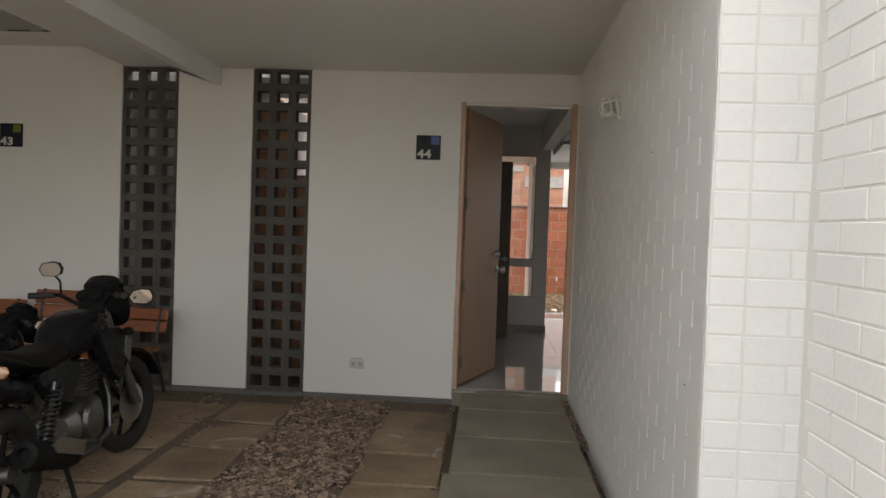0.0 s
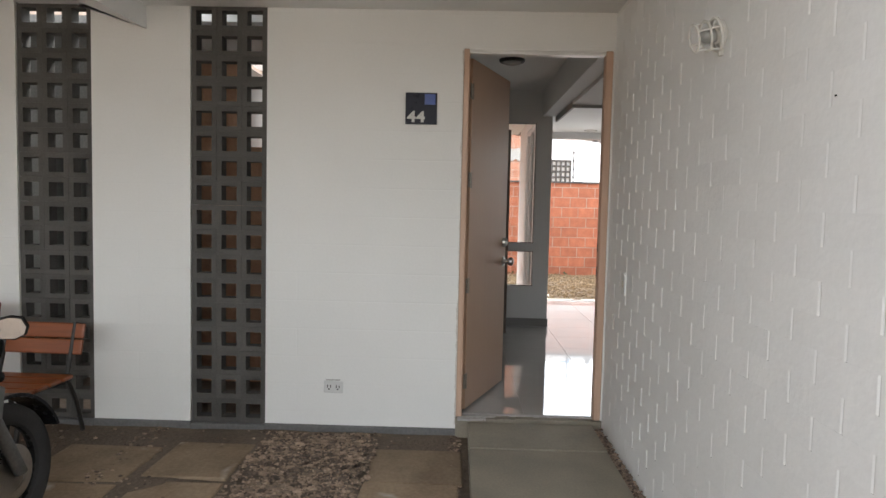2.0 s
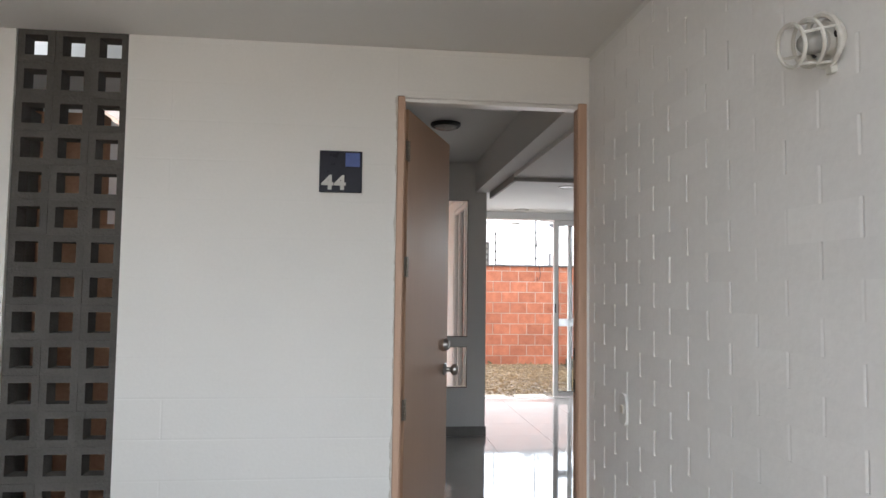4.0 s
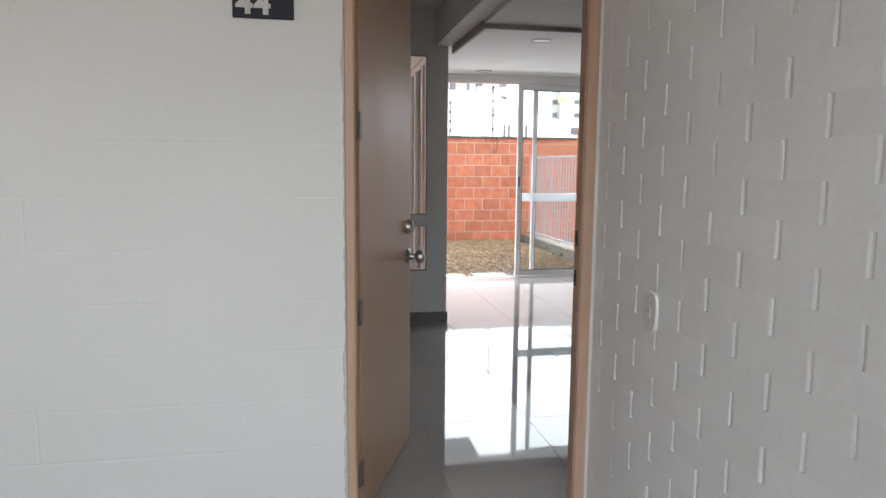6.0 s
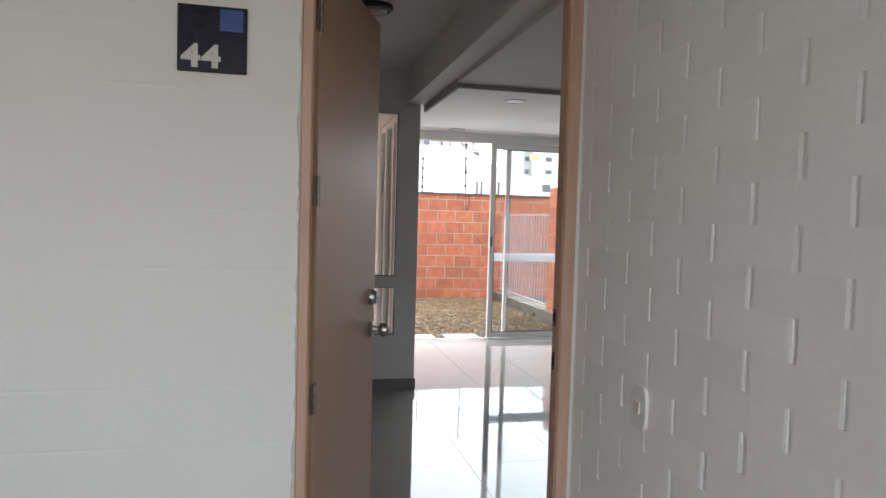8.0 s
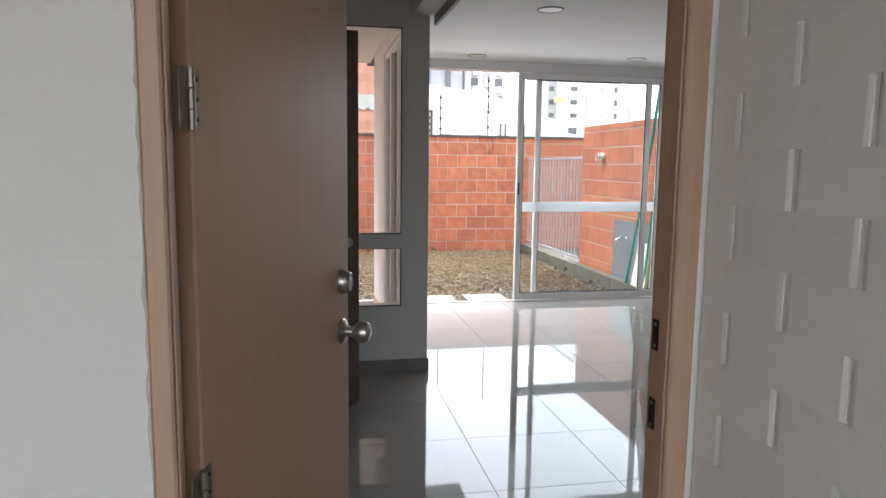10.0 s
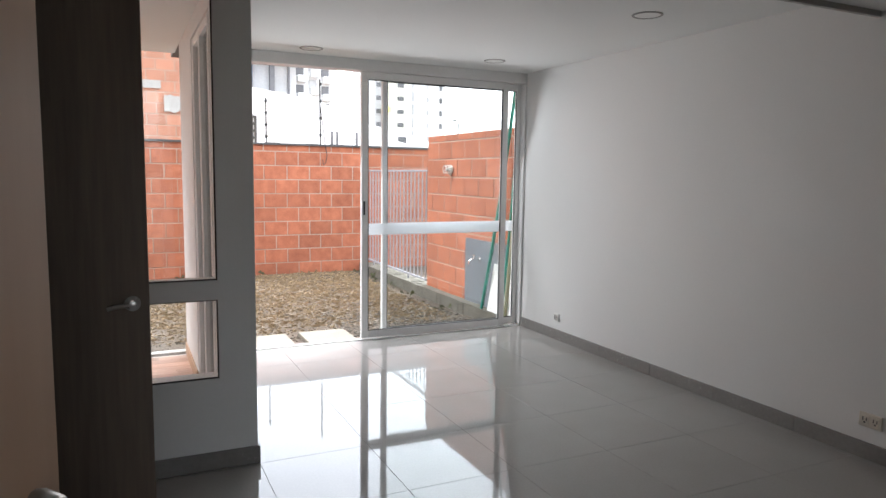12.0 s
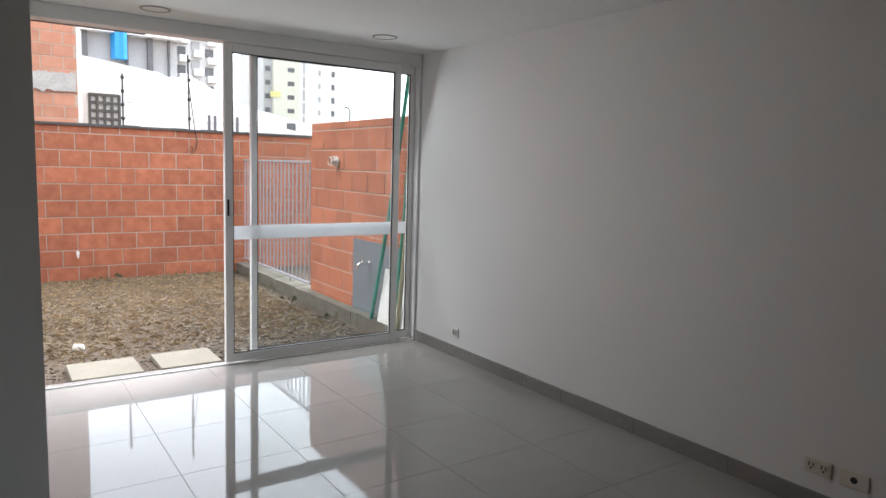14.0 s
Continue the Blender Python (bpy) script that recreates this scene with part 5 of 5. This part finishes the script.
        part("mirror_glass", bm, mirror_mat, b, "silvered mirror glass")
        bm = bmesh.new()
        rod(bm, (0.42, s * 0.1, 0.30), (0.42, s * 0.24, 0.30), 0.014)
        part("foot_peg", bm, rubber, b)
    bm = bmesh.new()
    loft(bm, [(1.0, 0.90, 0.07, 0.05), (1.05, 0.93, 0.12, 0.085), (1.13, 0.93, 0.135, 0.11), (1.20, 0.89, 0.12, 0.12), (1.25, 0.86, 0.07, 0.08)])
    part("headlight_cowl", bm, bike_plastic, b, smooth=True)
    bm = bmesh.new()
    loft(bm, [(1.08, 1.02, 0.10, 0.035), (1.13, 1.045, 0.115, 0.04), (1.18, 1.03, 0.10, 0.03), (1.21, 1.0, 0.07, 0.02)])
    part("windscreen", bm, bike_black, b, "dark tinted windscreen", True)
    for s, r in ((-1, 0.042), (1, 0.036)):
        bm = bmesh.new()
        lathe(bm, (1.03, s * 0.05, 0.965), (-0.7, 0, 0.7), [(0, r), (0.03, r), (0.034, r * 0.85), (0.03, r * 0.8), (0.03, 0)], 18)
        part("gauge", bm, bike_plastic, b, smooth=True)
    bm = bmesh.new()
    pts = [(1.24 + 0.335 * math.cos(a), R + 0.335 * math.sin(a)) for a in [0.35 + 0.14 * i for i in range(13)]]
    inner = [(1.24 + 0.32 * math.cos(a), R + 0.32 * math.sin(a)) for a in [0.35 + 0.14 * i for i in range(13)]]
    for u, v, p, q in zip(pts, pts[1:], inner, inner[1:]):
        prism(bm, [u, v, q, p], -0.062, 0.062, "y")
    bmesh.ops.remove_doubles(bm, verts=list(bm.verts), dist=0.0005)
    part("front_fender", bm, bike_black, b, "black front fender")
    bm = bmesh.new()
    prism(bm, [(-0.1, 0.62), (-0.36, 0.62), (-0.47, 0.42), (-0.44, 0.40), (-0.33, 0.58), (-0.1, 0.585)], -0.07, 0.07, "y")
    part("rear_fender", bm, bike_plastic, b)
    # engine
    bm = bmesh.new()
    loft(bm, [(0.45, 0.36, 0.08, 0.06), (0.50, 0.36, 0.125, 0.10), (0.62, 0.36, 0.13, 0.12), (0.76, 0.37, 0.12, 0.11), (0.82, 0.38, 0.07, 0.06)])
    part("crankcase", bm, engine_metal, b, "grey alloy crankcase", True)
    bm = bmesh.new()
    lathe(bm, (0.60, -0.125, 0.36), (0, -1, 0), [(0, 0.10), (0.025, 0.095), (0.035, 0.07), (0.036, 0.0)], 24)
    part("clutch_cover", bm, engine_metal, b, "round alloy clutch cover", True)
    bm = bmesh.new()
    rbox(bm, 0.675, -0.065, 0.46, 0.795, 0.065, 0.65, 0.005)
    cylinder = part("cylinder", bm, engine_metal, b, "finned alloy cylinder")
    for i in range(9):
        bm = bmesh.new()
        rbox(bm, 0.655, -0.085, 0.475 + i * 0.018, 0.815, 0.085, 0.484 + i * 0.018, 0.003)
        part("fin", bm, engine_metal, cylinder)
    bm = bmesh.new()
    tube(bm, [(0.80, -0.05, 0.56), (0.90, -0.07, 0.53), (0.91, -0.09, 0.40), (0.82, -0.12, 0.25), (0.55, -0.145, 0.22), (0.32, -0.15, 0.24)], 0.019, 10)
    part("exhaust_pipe", bm, shock_steel, b, "darkened steel exhaust pipe", True)
    bm = bmesh.new()
    lathe(bm, (0.36, -0.155, 0.25), (-1, -0.03, 0.34), [(0, 0.02), (0.05, 0.045), (0.14, 0.060), (0.44, 0.066), (0.51, 0.054), (0.52, 0.032), (0.49, 0.024), (0.49, 0.0)], 20)
    muffler = part("muffler", bm, bike_plastic, b, "black muffler", True)
    bm = bmesh.new()
    prism(bm, [(0.29, 0.345), (0.06, 0.435), (-0.02, 0.42), (0.02, 0.375), (0.26, 0.285)], -0.236, -0.228, "y")
    part("heat_shield", bm, steel, b, "alloy heat shield")
    bm = bmesh.new()
    tube(bm, [(0.86, -0.02, 0.74), (0.9, -0.03, 0.5), (0.84, -0.03, 0.32), (0.5, -0.04, 0.25), (0.2, -0.05, 0.30), (0.05, -0.08, R)], 0.018)
    tube(bm, [(1.02, 0, 0.85), (0.6, 0, 0.69), (0.1, 0, 0.66), (-0.3, 0, 0.7)], 0.022)
    tube(bm, [(0.05, 0.09, R), (0.2, 0.06, 0.31), (0.45, 0.05, 0.33)], 0.018)
    part("frame", bm, bike_plastic, b, smooth=True)
    for s in (-1, 1):
        bm = bmesh.new()
        tube(bm, [(0.36, s * 0.09, 0.24), (0.33, s * 0.14, 0.10), (0.31, s * 0.17, 0.012), (0.25, s * 0.175, 0.01)], 0.012)
        part("stand_leg", bm, bike_plastic, b, smooth=True)
    # the front end stands turned to the right
    steer = Matrix.Translation((1.12, 0, 0)) @ pose(0, 0, 0, 0, 0, -20) @ Matrix.Translation((-1.12, 0, 0))
    for ob in b.children:
        kind = ob.name.split(".")[0]
        front_signal = kind == "turn_signal" and ob.data.vertices[0].co.x > 0.9
        if kind in ("fork_leg", "handlebar", "grip", "mirror_stem", "mirror_shell", "mirror_glass", "headlight_cowl", "windscreen", "gauge", "front_fender") or front_signal or (kind == "wheel" and ob.location.x > 1):
            ob.matrix_basis = steer @ ob.matrix_basis
        if kind == "front_fender":
            ob.matrix_basis = ob.matrix_basis @ Matrix.Translation((1.24, 0, 0)) @ pose(0, 0, 0, 0, 0, 8) @ Matrix.Translation((-1.24, 0, 0))


BIKE = (-1.65, -2.52, -0.118)
motorcycle(pose(*BIKE, -4, 0, 98))
motorcycle(pose(-2.33, -2.25, -0.118, 3, 0, 97), 0.75)

# ---- pieces of walls and floors ----
def block_mesh(name, w, h, d, mat, r, rz=None, ra=None):
    """A brick seen from its front: face at -y, chamfered edges."""
    bm = bmesh.new()
    o = [bm.verts.new((sx * w / 2, d, sz * h / 2)) for sx, sz in ((-1, -1), (1, -1), (1, 1), (-1, 1))]
    a = [bm.verts.new((sx * w / 2, r if ra is None else ra, sz * h / 2)) for sx, sz in ((-1, -1), (1, -1), (1, 1), (-1, 1))]
    rz = r if rz is None else rz
    f = [bm.verts.new((sx * (w / 2 - r), 0, sz * (h / 2 - rz))) for sx, sz in ((-1, -1), (1, -1), (1, 1), (-1, 1))]
    bm.faces.new(f)
    for i in range(4):
        j = (i + 1) % 4
        bm.faces.new((o[i], o[j], a[j], a[i]))
        bm.faces.new((a[i], a[j], f[j], f[i]))
    return mesh_of(bm, name, mat)


def courses(parent, name, mat, u0, u1, z0, z1, length, height_, joint, place, turn, jitter=0.001, limit=300, near=None, offset=0.5, depth=0.008, chamfer=0.003, bed=None):
    """Rows of bricks on a wall: place(u, z) gives a point on its face. Past the limit the rest is one joined part."""
    rnd = random.Random(len(name) + int(u0 * 100))
    spots = []
    row = 0
    z = z0
    while z + 0.03 < z1:
        top = min(z + height_, z1)
        u = u0 - (offset * (length + joint) if row % 2 else 0.0)
        while u < u1:
            a, b = max(u, u0), min(u + length, u1)
            if b - a > 0.03:
                spots.append(((a + b) / 2, (z + top) / 2, b - a, top - z))
            u += length + joint
        z += height_ + (joint if bed is None else bed)
        row += 1
    if near is not None:
        spots.sort(key=lambda s: abs(s[0] - near[0]) + abs(s[1] - near[1]))
    cache = {}
    rest = None
    for i, (u, zc, w, h) in enumerate(spots):
        x, y, zz = place(u, zc)
        push = rnd.uniform(0, jitter)
        sharp = 0.002 if bed is None else rnd.choice((0.0012, 0.0015, 0.0018, 0.0021))
        key = (round(w, 2), round(h, 4), sharp)
        if i < limit:
            if key not in cache:
                cache[key] = block_mesh(name, key[0], key[1], depth, mat, chamfer, chamfer if bed is None else 0.0, None if bed is None else sharp)
            ob = piece(name, cache[key], parent, (x, y, zz))
            ob.rotation_euler = (0, rnd.uniform(-0.004, 0.004) if bed is None else 0.0, radians(turn))
            ob.scale.x = rnd.uniform(0.985, 1.004)
            ob.location += Matrix.Rotation(radians(turn), 3, "Z") @ Vector((0, push, 0))
        else:
            if rest is None:
                rest = bmesh.new()
            m = pose(x, y, zz, 0, 0, turn)
            r = chamfer
            o = [rest.verts.new(m @ Vector((sx * w / 2, depth if bed is None else sharp + 0.0008, sz * h / 2))) for sx, sz in ((-1, -1), (1, -1), (1, 1), (-1, 1))]
            f = [rest.verts.new(m @ Vector((sx * (w / 2 - r), push, sz * (h / 2 - (r if bed is None else 0.0))))) for sx, sz in ((-1, -1), (1, -1), (1, 1), (-1, 1))]
            rest.faces.new(f)
            for k in range(4):
                q = (k + 1) % 4
                rest.faces.new((o[k], o[q], f[q], f[k]))
    if rest is not None:
        ob = part(name + "_rest", rest, mat, parent)
        ob["kind"] = "stuff"


# block screens
def screen_block_mesh(w, h, d, t):
    bm = bmesh.new()
    outer = [(-w / 2, -h / 2), (w / 2, -h / 2), (w / 2, h / 2), (-w / 2, h / 2)]
    inner = [(u * (w / 2 - t) / (w / 2), v * (h / 2 - t) / (h / 2)) for u, v in outer]
    back = [(u * 0.94, v * 0.94) for u, v in inner]
    fo = [bm.verts.new((u, 0, v)) for u, v in outer]
    fi = [bm.verts.new((u, 0, v)) for u, v in inner]
    bi = [bm.verts.new((u, d, v)) for u, v in back]
    bo = [bm.verts.new((u, d, v)) for u, v in outer]
    for i in range(4):
        j = (i + 1) % 4
        bm.faces.new((fo[i], fo[j], fi[j], fi[i]))
        bm.faces.new((fi[i], fi[j], bi[j], bi[i]))
        bm.faces.new((bi[i], bi[j], bo[j], bo[i]))
        bm.faces.new((bo[i], bo[j], fo[j], fo[i]))
    return mesh_of(bm, "screen_block", screen_concrete)


rnd = random.Random(2)
for x0, x1 in ((-2.616, -2.172), (-1.586, -1.140)):
    w, h = (x1 - x0) / 3, 2.458 / 17
    me = screen_block_mesh(w - 0.001, h - 0.001, 0.075, 0.029)
    scr = thing("block_screen", "tall dark grey screen of hollow concrete blocks", "screen", ((x0 + x1) / 2, 0.012, -0.084), group="block screens")
    for i in range(3):
        for j in range(17):
            piece("screen_block", me, scr, (x0 - (x0 + x1) / 2 + (i + 0.5) * w, rnd.uniform(-0.002, 0.003), (j + 0.5) * h))

# white painted bricks
courses(wall_core, "brick", white_brick, -3.062, -0.004, -0.17, 2.36, 0.245, 0.0835, 0.004, lambda u, z: (WALL_X, u, z), -90, jitter=0.0002, near=(-1.3, 1.2), chamfer=0.007, bed=0.0)
courses(wall_core, "end_brick", white_brick, WALL_X + 0.006, 0.975, -0.17, 2.74, 0.11, 0.0795, 0.004, lambda u, z: (u, -3.0655, z), 0, jitter=0.002, chamfer=0.0025, offset=0.0)
courses(wall_core, "end_brick", white_brick, 0.979, 1.145, -0.17, 2.74, 0.2, 0.0795, 0.004, lambda u, z: (u, -3.0655, z), 0, jitter=0.003, chamfer=0.0025, offset=0.4)
courses(wall_outer, "brick", white_brick, -4.95, -3.09, -0.17, 3.39, 0.24, 0.0785, 0.005, lambda u, z: (1.1425, u, z), -90, jitter=0.0015, near=(-3.6, 1.3), chamfer=0.003)

# old nails in the painted bricks
for y, z in ((-2.34, 1.525), (-2.9, 0.73)):
    bm = bmesh.new()
    rod(bm, (WALL_X + 0.004, y, z), (WALL_X - 0.004, y, z - 0.002), 0.0022, n=8)
    part("nail", bm, iron, wall_core, "rusty nail stub")

# clay blocks
clay_pale = material("pale_clay_block", (0.36, 0.15, 0.09), (0.46, 0.24, 0.16), 0.9, big=4, fine=50, mix=0.4, bump=0.3, vary=0.14)
courses(garden_wall, "clay_block", clay, -1.2, 7.0, -0.147, 1.755, 0.318, 0.1895, 0.0125, lambda u, z: (u, BACK_Y, z), 0, jitter=0.004, near=(2.6, 0.9))
courses(pier_wall, "clay_block", clay, 5.303, 7.59, -0.072, 1.817, 0.318, 0.1895, 0.0125, lambda u, z: (3.80, u, z), -90, jitter=0.003)
courses(brick_house, "clay_block", clay_pale, -1.6, 2.268, 1.62, 4.9, 0.32, 0.19, 0.014, lambda u, z: (u, 14.0, z), 0, jitter=0.004, near=(1.6, 2.8))

# polished floor tiles
TILE = 0.536


def tile_mesh(w, d):
    bm = bmesh.new()
    r = 0.0007
    o = [bm.verts.new((sx * w / 2, sy * d / 2, -0.011)) for sx, sy in ((-1, -1), (1, -1), (1, 1), (-1, 1))]
    a = [bm.verts.new((sx * w / 2, sy * d / 2, -r)) for sx, sy in ((-1, -1), (1, -1), (1, 1), (-1, 1))]
    f = [bm.verts.new((sx * (w / 2 - r), sy * (d / 2 - r), 0)) for sx, sy in ((-1, -1), (1, -1), (1, 1), (-1, 1))]
    bm.faces.new(f)
    for i in range(4):
        j = (i + 1) % 4
        bm.faces.new((o[i], o[j], a[j], a[i]))
        bm.faces.new((a[i], a[j], f[j], f[i]))
    return bm


floor = bpy.data.objects["floor"]
tiles = {}
for i in range(-3, 6):
    for j in range(-7, 5):
        x0, x1 = max(-0.36, 0.95 + i * TILE), min(ROOM_X, 0.95 + (i + 1) * TILE)
        y0, y1 = max(0.06, 3.108 + j * TILE), min(5.183, 3.108 + (j + 1) * TILE)
        if x1 - x0 < 0.03 or y1 - y0 < 0.03:
            continue
        w, d = round(x1 - x0 - 0.0014, 4), round(y1 - y0 - 0.0014, 4)
        if (x0 + x1) / 2 < 0.95 and y0 > 3.125 - 0.03:
            continue
        if (w, d) not in tiles:
            tiles[(w, d)] = mesh_of(tile_mesh(w, d), "floor_tile", tile_mat)
        piece("floor_tile", tiles[(w, d)], floor, ((x0 + x1) / 2, (y0 + y1) / 2, 0))

# wood-look strips of the covered patio
strip_mat = material("wood_look_tile", (0.24, 0.115, 0.075), (0.50, 0.34, 0.25), 0.4, big=6, fine=40, mix=0.4, bump=0.05, vary=0.6, stretch=(0.2, 1, 1))
patio = bpy.data.objects["floor_patio"]
strip = mesh_of(tile_mesh(0.455, 0.094), "floor_strip", strip_mat)
for j in range(21):
    for i in range(5):
        x = -1.25 + i * 0.457 + (0.2 if j % 2 else 0.0) - 0.1 * (j % 3)
        if x + 0.23 < 0.81 and x - 0.23 > -1.48:
            piece("floor_strip", strip, patio, (x, 3.295 + j * 0.096, 0))
    xr = -1.25 + 4 * 0.457 + (0.2 if j % 2 else 0.0) - 0.1 * (j % 3)
    left = xr + 0.229 if xr + 0.23 < 0.81 else xr - 0.228
    if 0.805 - left > 0.05:
        piece("floor_strip", mesh_of(tile_mesh(0.808 - left, 0.094), "floor_strip", strip_mat), patio, ((0.81 + left) / 2, 3.295 + j * 0.096, 0))
